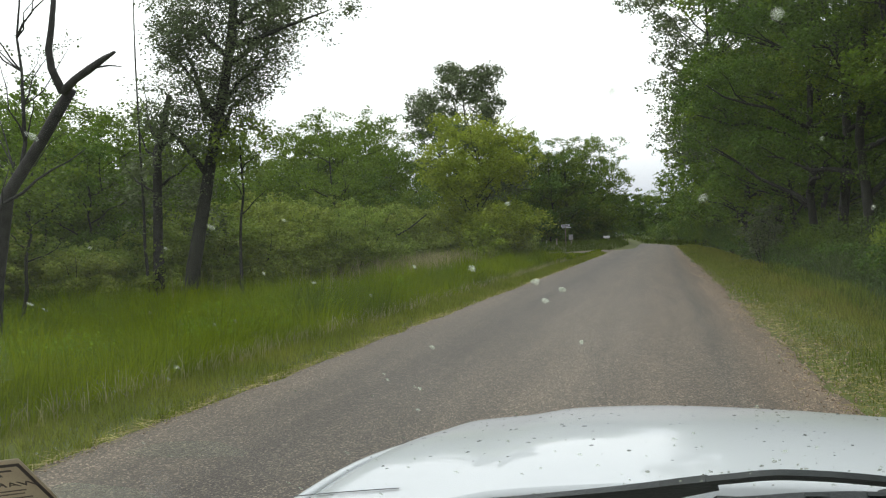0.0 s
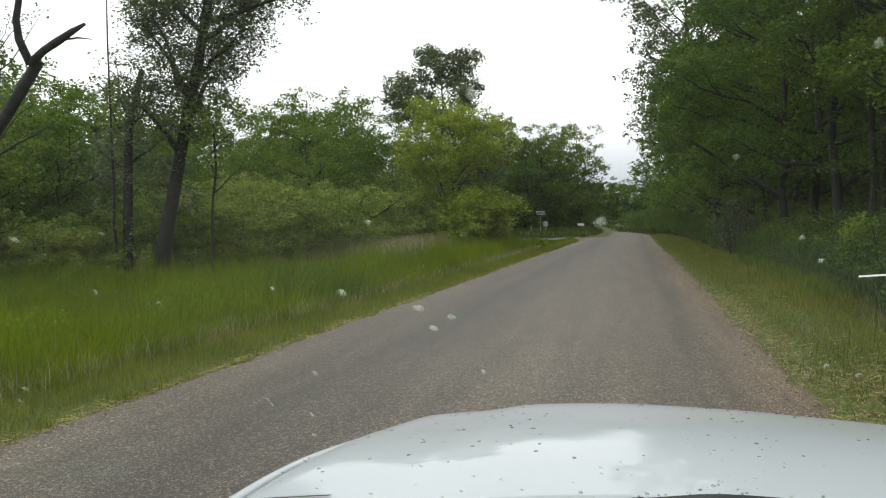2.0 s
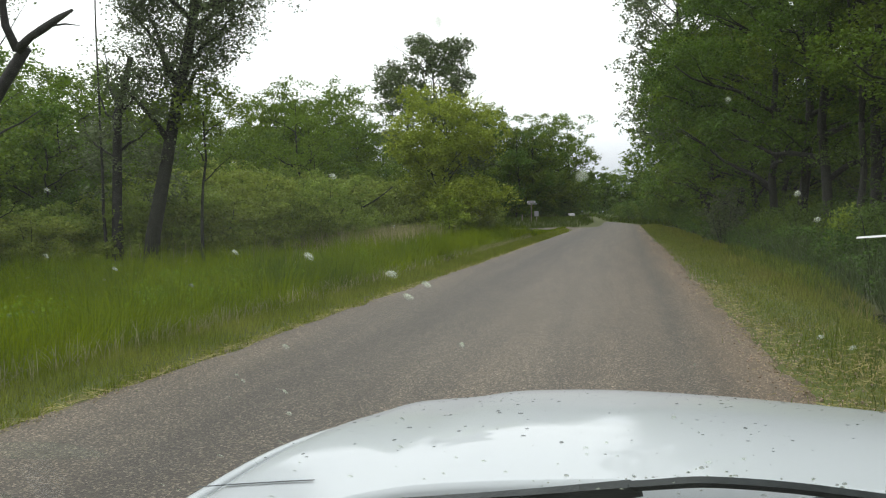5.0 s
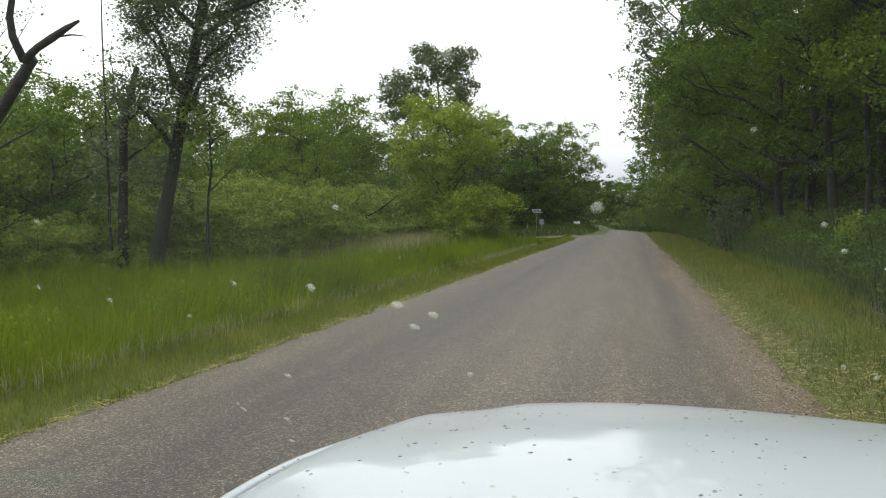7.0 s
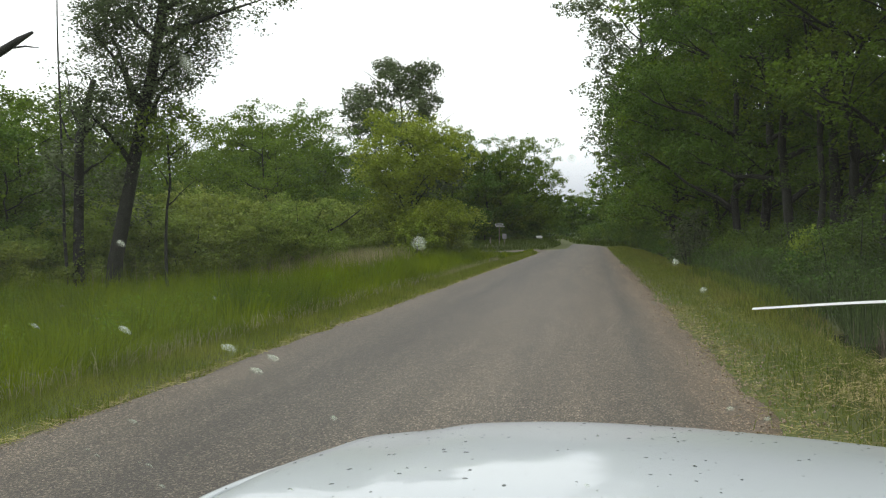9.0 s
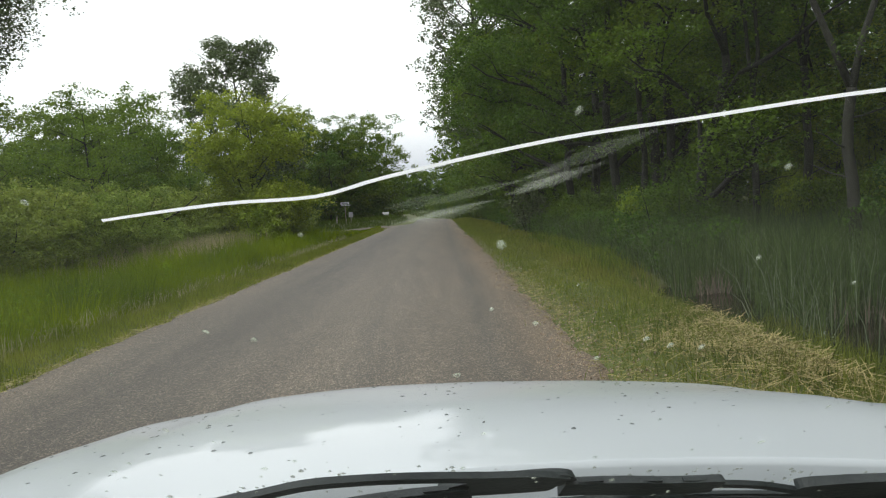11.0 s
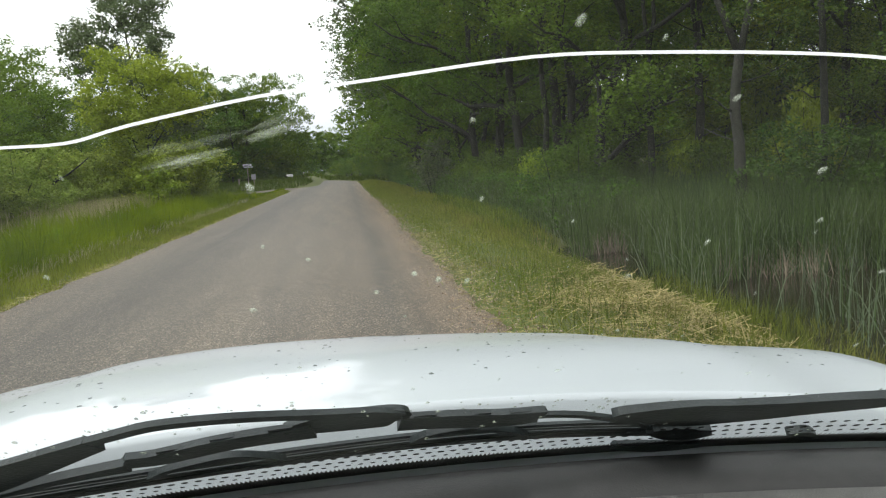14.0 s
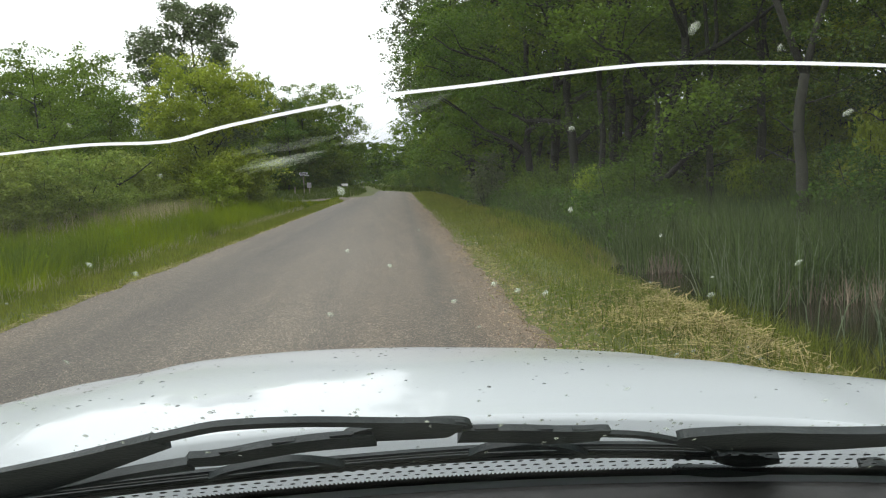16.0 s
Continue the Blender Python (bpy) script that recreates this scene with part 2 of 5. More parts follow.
M_RAIL = material("grey_wiper_rail", (0.05, 0.055, 0.055), (0.075, 0.08, 0.08), 30, 0.45)
M_FRIT = material("black_ceramic_frit", (0.004, 0.004, 0.004), (0.006, 0.006, 0.006), 30, 0.6)
M_DASH = material("grey_grained_dash_vinyl", (0.17, 0.17, 0.165), (0.20, 0.20, 0.19), 40, 0.6, 0.6, 500)
M_DASHD = material("dark_dash_vinyl", (0.03, 0.03, 0.03), (0.04, 0.04, 0.04), 40, 0.65, 0.6, 500)
M_LINER = material("grey_headliner", (0.22, 0.22, 0.21), (0.25, 0.25, 0.24), 60, 0.95, 0.5, 300)
M_GLASS = glass_material("windscreen_glass", 0.035, film=0.011)
M_BEAD = glass_material("standing_water_bead", 0.18, (0.34, 0.36, 0.36), film=0.08)
M_BEADP = glass_material("pale_water_bead", 0.35, (0.8, 0.82, 0.82), film=0.45)
M_DROP = glass_material("rain_drop", 0.03, (0.97, 0.98, 0.97), film=0.10)
M_SMEAR = glass_material("dried_wiper_smear", 0.0, (1.0, 1.0, 1.0), film=0.055)
M_CRACK = material("white_crack_line", (0.93, 0.95, 0.95), (0.97, 0.97, 0.97), 60, 0.5, translucent=0.85)
M_STICKER = material("tan_sticker", (0.62, 0.56, 0.45), (0.68, 0.62, 0.50), 20, 0.6, translucent=0.6)
M_INKB = material("brown_border_ink", (0.10, 0.085, 0.070), (0.13, 0.11, 0.09), 20, 0.6)
M_WETPATCH = glass_material("wet_glass_patch", 0.02, (0.84, 0.86, 0.84), film=0.055)
M_DASHM = material("dark_grey_dash_vinyl", (0.045, 0.046, 0.045), (0.055, 0.055, 0.054), 40, 0.55, 0.12, 500)
M_INK = material("dark_ink", (0.11, 0.10, 0.085), (0.14, 0.13, 0.11), 20, 0.6)
M_STEEL = material("galvanised_steel", (0.35, 0.35, 0.35), (0.45, 0.45, 0.45), 20, 0.4, metal=0.7)
M_SIGN = material("pale_sign_face", (0.55, 0.58, 0.58), (0.62, 0.64, 0.64), 20, 0.5)
M_WHITE = material("white_paint", (0.78, 0.78, 0.76), (0.72, 0.72, 0.70), 12, 0.5)
M_TYRE = material("tyre_rubber", (0.02, 0.02, 0.02), (0.035, 0.035, 0.035), 20, 0.85)
M_POSTW = material("weathered_post_wood", (0.20, 0.17, 0.14), (0.28, 0.25, 0.21), 12, 0.9, 0.6, 40)


# ---- mesh helpers ----
def soft(a, b, x):
    t = np.clip((np.asarray(x, float) - a) / (b - a), 0, 1)
    return t * t * (3 - 2 * t)


def mesh_from(name, verts, faces, mat, smooth=False):
    me = bpy.data.meshes.new(name)
    verts = np.asarray(verts, dtype=np.float32).reshape(-1, 3)
    if isinstance(faces, np.ndarray):
        k = faces.shape[1]
        me.vertices.add(len(verts))
        me.vertices.foreach_set("co", verts.ravel())
        me.loops.add(faces.size)
        me.loops.foreach_set("vertex_index", faces.astype(np.int32).ravel())
        me.polygons.add(len(faces))
        me.polygons.foreach_set("loop_start", np.arange(0, faces.size, k, dtype=np.int32))
        me.update(calc_edges=True)
        me.validate()
    else:
        me.from_pydata(verts.tolist(), [], faces)
    if smooth:
        me.polygons.foreach_set("use_smooth", np.ones(len(me.polygons), dtype=bool))
    me.materials.append(mat)
    return me


def add(name, me, parent=None, label=""):
    ob = new(name, me)
    if parent:
        ob.parent = parent
    if label:
        ob["label"] = label
    return ob


def part(name, bm, mat, parent, label="", smooth=False):
    me = bpy.data.meshes.new(name)
    bm.to_mesh(me)
    bm.free()
    if smooth:
        me.polygons.foreach_set("use_smooth", np.ones(len(me.polygons), dtype=bool))
    me.materials.append(mat)
    return add(name, me, parent, label)


def box_bm(sx, sy, sz, at=(0, 0, 0), bevel=0.0, turn=None):
    bm = bmesh.new()
    m = Matrix.Translation(at) @ (turn if turn else Matrix()) @ Matrix.Diagonal((sx, sy, sz, 1))
    bmesh.ops.create_cube(bm, size=1, matrix=m)
    if bevel:
        bmesh.ops.bevel(bm, geom=bm.edges[:], offset=bevel, segments=2, affect="EDGES", profile=0.6)
    return bm


def grid_mesh(name, X, Y, Z, mat, smooth=True, thick=0.0):
    """A sheet over the grid X, Y, Z; thick gives it a lower skin and rim."""
    r, c = X.shape
    top = np.stack([X, Y, Z], -1).reshape(-1, 3)
    i = np.arange(r * c).reshape(r, c)
    f = np.stack([i[:-1, :-1], i[:-1, 1:], i[1:, 1:], i[1:, :-1]], -1).reshape(-1, 4)
    if thick:
        low = top - np.array([0, 0, thick])
        g = f[:, ::-1] + r * c
        rim = np.concatenate([i[0, :], i[1:, -1], i[-1, -2::-1], i[-2:0:-1, 0]])
        nxt = np.roll(rim, -1)
        side = np.stack([nxt, rim, rim + r * c, nxt + r * c], -1)
        top, f = np.concatenate([top, low]), np.concatenate([f, g, side])
    return mesh_from(name, top, f, mat, smooth)


def tube_arrays(points, radii, sides=8, squash=1.0):
    """A tapered tube along points, with both ends closed by a point."""
    p = np.asarray(points, float)
    r = np.asarray(radii, float)
    d = np.gradient(p, axis=0)
    d /= np.linalg.norm(d, axis=1)[:, None] + 1e-9
    ref = np.array([0.0, 0, 1]) if abs(d[:, 2]).mean() < 0.8 else np.array([1.0, 0, 0])
    u = np.cross(d, ref)
    u /= np.linalg.norm(u, axis=1)[:, None] + 1e-9
    v = np.cross(d, u)
    a = np.linspace(0, 2 * np.pi, sides, endpoint=False)
    ring = p[:, None] + r[:, None, None] * (np.cos(a)[None, :, None] * u[:, None] + squash * np.sin(a)[None, :, None] * v[:, None])
    verts = ring.reshape(-1, 3)
    i = np.arange(len(p) * sides).reshape(len(p), sides)
    j = np.roll(i, -1, axis=1)
    f = np.stack([i[:-1], j[:-1], j[1:], i[1:]], -1).reshape(-1, 4)
    verts = np.concatenate([verts, p[:1], p[-1:]])
    n = len(p) * sides
    caps = np.concatenate([np.stack([j[0], i[0], np.full(sides, n), np.full(sides, n)], -1),
                           np.stack([i[-1], j[-1], np.full(sides, n + 1), np.full(sides, n + 1)], -1)])
    faces = [tuple(q) for q in f] + [tuple(q[:3]) for q in caps]
    return verts, faces


def tubes_mesh(name, tubes, mat, sides=8, squash=1.0):
    verts, faces, k = [], [], 0
    for pts, rad in tubes:
        v, f = tube_arrays(pts, rad, sides, squash)
        verts.append(v)
        faces += [tuple(i + k for i in q) for q in f]
        k += len(v)
    return mesh_from(name, np.concatenate(verts), faces, mat, True)


def wander(a, b, n, amount, rng):
    """Points from a to b that stray a little."""
    t = np.linspace(0, 1, n)[:, None]
    p = np.asarray(a) * (1 - t) + np.asarray(b) * t
    s = np.cumsum(rng.normal(0, 1, (n, 3)), axis=0)
    s -= s[:1]
    s -= t * s[-1:]
    return p + s * amount


# ---- ground ----
ROAD_L, ROAD_R = -4.1, 1.6


def ground_z(x, y):
    x, y = np.asarray(x, float), np.asarray(y, float)
    z = np.full(np.broadcast(x, y).shape, -0.035)
    z = z - 0.28 * soft(-5.2, -8.5, x) + 0.07 * soft(-4.1, -4.5, x) * soft(-8, -5, x)
    z = z + 0.06 * soft(1.7, 2.3, x) * soft(3.6, 2.8, x)
    pond = soft(3.0, 4.0, x) * soft(10.5, 8.5, x) * soft(0.0, 3.0, y) * soft(17.0, 14.2, y)
    z = z - 0.30 * soft(3.0, 6.5, x) - 0.42 * pond
    flat = soft(58, 64, y) * soft(-4.3, -5.0, x)
    z = z + 0.25 * flat * soft(-5.2, -8.5, x)
    z = z + 0.62 * soft(75.5, 82, y) * soft(-2.0, -5.0, x)
    z = z + 0.10 * np.sin(x * 0.31 + 1.3) * np.sin(y * 0.23) * soft(7, 14, abs(x + 1.2))
    return z


def road_centre(y):
    """The road bends away to the left beyond the junction."""
    y = np.asarray(y, float)
    return -0.0050 * np.maximum(y - 84, 0) ** 2 / (1 + 0.012 * np.maximum(y - 84, 0))


def build_ground():
    xs = np.concatenate([[-900, -400, -200, -120, -80], np.arange(-60, -12, 2.0), np.arange(-12, 12, 0.35), np.arange(12, 60, 2.0), [80, 120, 200, 400, 900]])
    ys = np.concatenate([[-900, -300, -100, -50], np.arange(-30, -4, 2.0), np.arange(-4, 30, 0.45), np.arange(30, 120, 2.0), [140, 180, 240, 340, 600, 1500]])
    X, Y = np.meshgrid(xs, ys)
    tagged(add("ground", grid_mesh("ground", X, Y, ground_z(X, Y), M_SOIL)), "grassy earth verges and woodland floor beside the road", "ground", kind="structure")


def build_road():
    rng = np.random.default_rng(3)
    ys = np.concatenate([np.arange(-40, -2, 2.0), np.arange(-2, 40, 0.16), np.arange(40, 240, 1.5)])
    ts = np.concatenate([[0, 0.012], np.linspace(0.03, 0.97, 20), [0.988, 1]])
    wl_ = np.convolve(rng.normal(0, 0.06, len(ys)), np.ones(4) / 4, "same") + 0.02 * np.sin(ys * 0.9)
    wr_ = np.convolve(rng.normal(0, 0.09, len(ys)), np.ones(4) / 4, "same") + 0.035 * np.sin(ys * 1.1 + 2)
    left, right = ROAD_L + wl_ + road_centre(ys) + 1.5 * soft(76, 85, ys), ROAD_R + wr_ + road_centre(ys)
    X = left[:, None] * (1 - ts) + right[:, None] * ts
    Y = np.repeat(ys[:, None], len(ts), 1)
    Z = 0.035 * (1 - (2 * ts - 1) ** 2)[None, :] + 0 * X
    Z[:, 0] -= 0.05
    Z[:, -1] -= 0.05
    tagged(add("road", grid_mesh("road", X, Y, Z, M_ASPHALT)), "worn grey-brown chip-seal country road with pale margins", "road", kind="structure")
    # sandy side road from the left
    ts = np.linspace(0, 1, 40)
    cx = ROAD_L + 0.25 - 45 * ts
    cy = 70 + 2.0 * ts
    wid = 3.6 + 3.6 * np.exp(-ts * 18)
    vs = np.linspace(-1, 1, 7)
    X = cx[:, None] + 0 * vs
    Y = cy[:, None] + wid[:, None] * vs
    Z = np.where(X < ROAD_L - 0.4, ground_z(X, Y) + 0.05, -0.01)
    tagged(add("side_road", grid_mesh("side_road", X, Y, Z, M_SAND)), "pale sandy side road joining from the woods", "road", kind="structure")


def scatter_gravel():
    """Loose stones along both edges of the asphalt."""
    rng = np.random.default_rng(5)
    n = 5200
    side = rng.random(n) < 0.36
    y = -1 + 40 * rng.random(n) ** 1.6
    x = np.where(side, ROAD_L + rng.normal(0.06, 0.10, n), ROAD_R + rng.normal(0.05, 0.22, n))
    s = rng.uniform(0.006, 0.020, n) * np.where(side, 0.6, 1.0)
    base = np.array([(1, 0, 0), (-0.5, 0.87, 0), (-0.5, -0.87, 0), (0, 0, 0.9), (0, 0, -0.6)])
    tri = np.array([(0, 1, 3), (1, 2, 3), (2, 0, 3), (1, 0, 4), (2, 1, 4), (0, 2, 4)])
    a = rng.uniform(0, 6.28, n)
    v = base[None] * s[:, None, None] * rng.uniform(0.6, 1.3, (n, 5, 1))
    c, q = np.cos(a)[:, None], np.sin(a)[:, None]
    v = np.stack([v[..., 0] * c - v[..., 1] * q, v[..., 0] * q + v[..., 1] * c, v[..., 2]], -1)
    z = np.where((x > ROAD_L) & (x < ROAD_R), 0.012, ground_z(x, y) + 0.02)
    v += np.stack([x, y, z], -1)[:, None]
    f = (tri[None] + 5 * np.arange(n)[:, None, None]).reshape(-1, 3)
    tagged(add("gravel", mesh_from("gravel", v, f, M_GRAVEL)), "loose tan gravel along the road edges", "gravel", kind="stuff")


def blades(name, x, y, h, w, mat, label, category, lean=0.25, seed=1, z=None, rootdrop=0.02, segments=2, swirl=False):
    """Tapered, bent blades standing at x, y; one object."""
    rng = np.random.default_rng(seed)
    n = len(x)
    z = ground_z(x, y) if z is None else z
    a = rng.uniform(0, 2 * np.pi, n)
    side = np.stack([np.cos(a), np.sin(a), 0 * a], -1) * (w / 2)[:, None]
    b = rng.uniform(0, 2 * np.pi, n)
    if swirl:
        b = 2.2 * np.sin(x * 1.1 + 0.7 * y) + 1.8 * np.sin(y * 0.8 - 0.5 * x) + rng.normal(0, 0.7, n)
    bend = np.abs(rng.normal(0, lean, n)) * h
    tip = np.stack([np.cos(b) * bend, np.sin(b) * bend, h * (1 - 0.25 * np.minimum(1, (bend / h) ** 2))], -1)
    root = np.stack([x, y, z - rootdrop], -1)
    mid = root + tip * np.array([0.32, 0.32, 0.58])
    if segments == 1:
        v = np.stack([root - side, root + side, root + tip], 1)
        f = (np.array([[0, 1, 2]])[None] + 3 * np.arange(n)[:, None, None]).reshape(-1, 3)
    else:
        v = np.stack([root - side, root + side, mid + side * 0.8, mid - side * 0.8, root + tip], 1)
        f = (np.array([[0, 1, 2], [0, 2, 3], [3, 2, 4]])[None] + 5 * np.arange(n)[:, None, None]).reshape(-1, 3)
    return tagged(add(name, mesh_from(name, v, f, mat)), label, category, kind="stuff")


def spread(rng, n, x0, x1, y0, y1, bias=1.6):
    """Places in a rectangle of the plan, thicker towards its near end."""
    return x0 + (x1 - x0) * rng.random(n), y0 + (y1 - y0) * rng.random(n) ** bias


def build_grass():
    rng = np.random.default_rng(11)
    # tall meadow beyond the verge: clumps of fine, leaning blades
    x, y = spread(rng, 200000, -24, -4.8, -3, 60, 1.65)
    keep = (x > np.maximum(-9 - 0.62 * y, -24)) & (x < -4.90 - 0.16 * rng.random(len(x)) + 0.07 * np.sin(y * 1.9))
    x, y = x[keep], y[keep]
    tuft = 0.5 + 0.5 * np.sin(x * 2.3 + 1.7 * np.sin(y * 0.9)) * np.sin(y * 1.7 + 1.3 * np.sin(x * 1.1))
    h = (0.42 + 0.30 * soft(-4.9, -6.6, x) + 0.22 * soft(8, 20, y)) * rng.uniform(0.6, 1.15, len(x)) * (0.6 + 0.75 * tuft) * (1 - 0.65 * soft(42, 56, y))
    blades("meadow_grass", x, y, h, rng.uniform(0.006, 0.012, len(x)) * (1 + y / 14), M_TALL, "tall lush green meadow grass beyond the mown verge", "grass", 0.95, 12, swirl=True)
    # pale seeding stalks in a band before the bushes, thin elsewhere
    x = np.concatenate([rng.uniform(-12.2, -7.4, 5200), rng.uniform(-13, -7, 250)])
    y = np.concatenate([rng.normal(30.0, 2.2, 5200), 5 + 20 * rng.random(250) + 14])
    blades("seeding_grass", x, y, rng.uniform(1.0, 1.5, len(x)), rng.uniform(0.014, 0.026, len(x)), M_SEED, "pale dry seeding grass stalks in the meadow", "grass", 0.18, 13)
    x, y = rng.normal(-4.93, 0.06, 2600), -1 + 45 * rng.random(2600) ** 1.4
    blades("fringe_stems", x, y, rng.uniform(0.16, 0.40, len(x)), rng.uniform(0.003, 0.006, len(x)) * (1 + np.maximum(y, 0) / 12), M_SEED, "pale grass stems along the edge of the mown strip", "grass", 0.7, 18)
    x, y = rng.uniform(-4.26, -4.03, 15000), -1 + 60 * rng.random(15000) ** 1.9
    keep = np.sin(y * 3.1) + np.sin(y * 7.3 + 1) + rng.normal(0, 0.8, len(y)) > -0.5
    x, y = x[keep], y[keep]
    blades("edge_grass", x, y, rng.uniform(0.05, 0.17, len(x)), rng.uniform(0.004, 0.008, len(x)) * (1 + np.maximum(y, 0) / 10), M_MOWN, "green grass hanging over the edge of the asphalt", "grass", 0.7, 25)
    # mown strips
    for mat, x0, x1, n, seed in ((M_MOWN, -5.1, -4.06, 110000, 14), (M_MOWNY, 1.65, 3.9, 135000, 15)):
        x, y = spread(rng, n, x0, x1, -4, 90, 2.4)
        bare = rng.random(len(x)) < (0.6 * np.exp(-((x - (-4.1 if x0 < 0 else 1.65)) / 0.28) ** 2))
        bare |= (x < -3) & (y > 65.5)
        x, y = x[~bare], y[~bare]
        h = rng.uniform(0.04, 0.13, len(x)) * (1 + 0.6 * (abs(x + 1.25) > 4.0) + 0.5 * soft(-4.15, -4.4, x))
        blades("verge_grass", x, y, h, rng.uniform(0.003, 0.0065, len(x)) * (1 + np.maximum(y, 0) / 8), mat, "short mown verge grass, green and yellowing", "grass", 0.5, seed, segments=1)
    x, y = spread(rng, 26000, 2.9, 4.3, -12, 70, 1.6)
    blades("verge_tuft", x, y, rng.uniform(0.10, 0.32, len(x)) * (1 - 0.5 * soft(5, 7, y) * soft(15, 13, y)), rng.uniform(0.006, 0.012, len(x)) * (1 + y / 25), M_MOWNY, "uncut green grass tufts at the ditch edge", "grass", 0.35, 16)
    x, y = spread(rng, 9000, -5.2, -4.85, -8, 70, 1.8)
    blades("verge_tuft", x, y, rng.uniform(0.10, 0.28, len(x)), rng.uniform(0.008, 0.015, len(x)) * (1 + y / 25), M_TALL, "longer grass edge between mown verge and meadow", "grass", 0.4, 17)


def build_bank_grass():
    """Rough uncut grass on the bank beyond the side road and along the far road, its colour darkened for tree shade."""
    rng = np.random.default_rng(19)
    x, y = spread(rng, 16000, -26, -3.4, 74.5, 92, 1.0)
    keep = x < -3.4 - 1.0 * soft(80, 75, y)
    x, y = x[keep], y[keep]
    blades("bank_grass", x, y, rng.uniform(0.2, 0.5, len(x)), rng.uniform(0.03, 0.06, len(x)), M_BANK, "rough grass on the bank beyond the side road, shade in its colour", "grass", 0.4, 20)
    x, y = spread(rng, 7000, -14, 12, 90, 160, 1.0)
    x = x + road_centre(y)
    off = x - road_centre(y)
    keep = (off < -3.2) | (off > 2.2)
    x, y = x[keep], y[keep]
    blades("far_verge_grass", x, y, rng.uniform(0.3, 0.8, len(x)), rng.uniform(0.06, 0.12, len(x)), M_BANK, "grass along the far end of the road, coloured dark as in shade", "grass", 0.4, 24)


def stalks(name, x, y, length, width, lift, mat, label, category, seed, tilt=0.16):
    """Loose stalks lying on the ground at random turns."""
    rng = np.random.default_rng(seed)
    n = len(x)
    a, e = rng.uniform(0, 6.28, n), rng.normal(0.05, tilt, n)
    d = np.stack([np.cos(a) * np.cos(e), np.sin(a) * np.cos(e), np.sin(e)], -1) * (length / 2)[:, None]
    s = np.stack([-np.sin(a), np.cos(a), 0 * a], -1) * (width / 2)[:, None]
    c = np.stack([x, y, ground_z(x, y) + lift], -1)
    v = np.stack([c - d - s, c - d + s, c + d * 0.95 + s * 0.6 + [0, 0, 0.004], c + d - s * 0.6], 1)
    f = (np.array([[0, 1, 2, 3]])[None] + 4 * np.arange(n)[:, None, None]).reshape(-1, 4)
    return tagged(add(name, mesh_from(name, v, f, mat)), label, category, kind="stuff")


def build_straw():
    rng = np.random.default_rng(21)
    # the raked heap beside the ditch
    n = 3400
    y = rng.normal(7.0, 1.2, n)
    x = 3.02 + 0.12 * np.sin(y * 2.2) + rng.normal(0, 0.42, n)
    crest = np.exp(-((x - 3.05) / 0.40) ** 2) * (0.6 + 0.4 * np.sin(y * 3.1 + x * 2) ** 2)
    stalks("cut_straw", x, y, rng.uniform(0.08, 0.34, n), rng.uniform(0.003, 0.007, n), 0.03 + rng.random(n) * (0.04 + 0.15 * crest), M_DRY, "cut dry straw raked into a low heap on the verge", "straw", 22, 0.3)
    x, y = rng.normal(2.95, 0.5, 5200), rng.normal(8.0, 1.6, 5200)
    blades("heap_grass", x, y, rng.uniform(0.10, 0.28, 5200) * (1 - 0.5 * soft(3.2, 3.6, x)), rng.uniform(0.004, 0.008, 5200), M_RANK, "green grass growing up through the cut straw", "grass", 0.8, 27)
    # thin litter along both verges
    x = np.concatenate([rng.normal(2.4, 0.45, 900), rng.normal(1.78, 0.14, 1700)])
    y = np.concatenate([3.5 + 16 * rng.random(900) ** 1.6, 3 + 14 * rng.random(1700)])
    stalks("straw_litter", x, y, rng.uniform(0.04, 0.16, 2600), rng.uniform(0.0015, 0.004, 2600), np.full(2600, 0.05), M_DRY, "thin dry straw scattered on the verge", "straw", 23)
    x, y = rng.normal(-4.09, 0.05, 2400), 1 + 40 * rng.random(2400) ** 1.5
    stalks("edge_straw", x, y, rng.uniform(0.05, 0.26, 2400), rng.uniform(0.002, 0.006, 2400) * (1 + y / 25), rng.uniform(0.02, 0.07, 2400), M_DRY, "dry straw lying along the edge of the asphalt", "straw", 26)


def build_pond():
    X, Y = np.meshgrid(np.linspace(3.2, 11, 12), np.linspace(-0.5, 17, 18))
    tagged(add("ditch_water", grid_mesh("ditch_water", X, Y, -0.36 + 0 * X, M_WATER)), "dark still ditch water among the cattails", "water", kind="structure")


def open_water(x, y):
    """The two gaps in the cattails where dark water shows."""
    return (((x - 4.6 - 0.2 * (y - 12.7)) / 0.48) ** 2 + ((y - 12.7) / 1.45) ** 2 < 1) | (((x - 6.25) / 1.65) ** 2 + ((y - 8.8) / 1.5) ** 2 < 1)


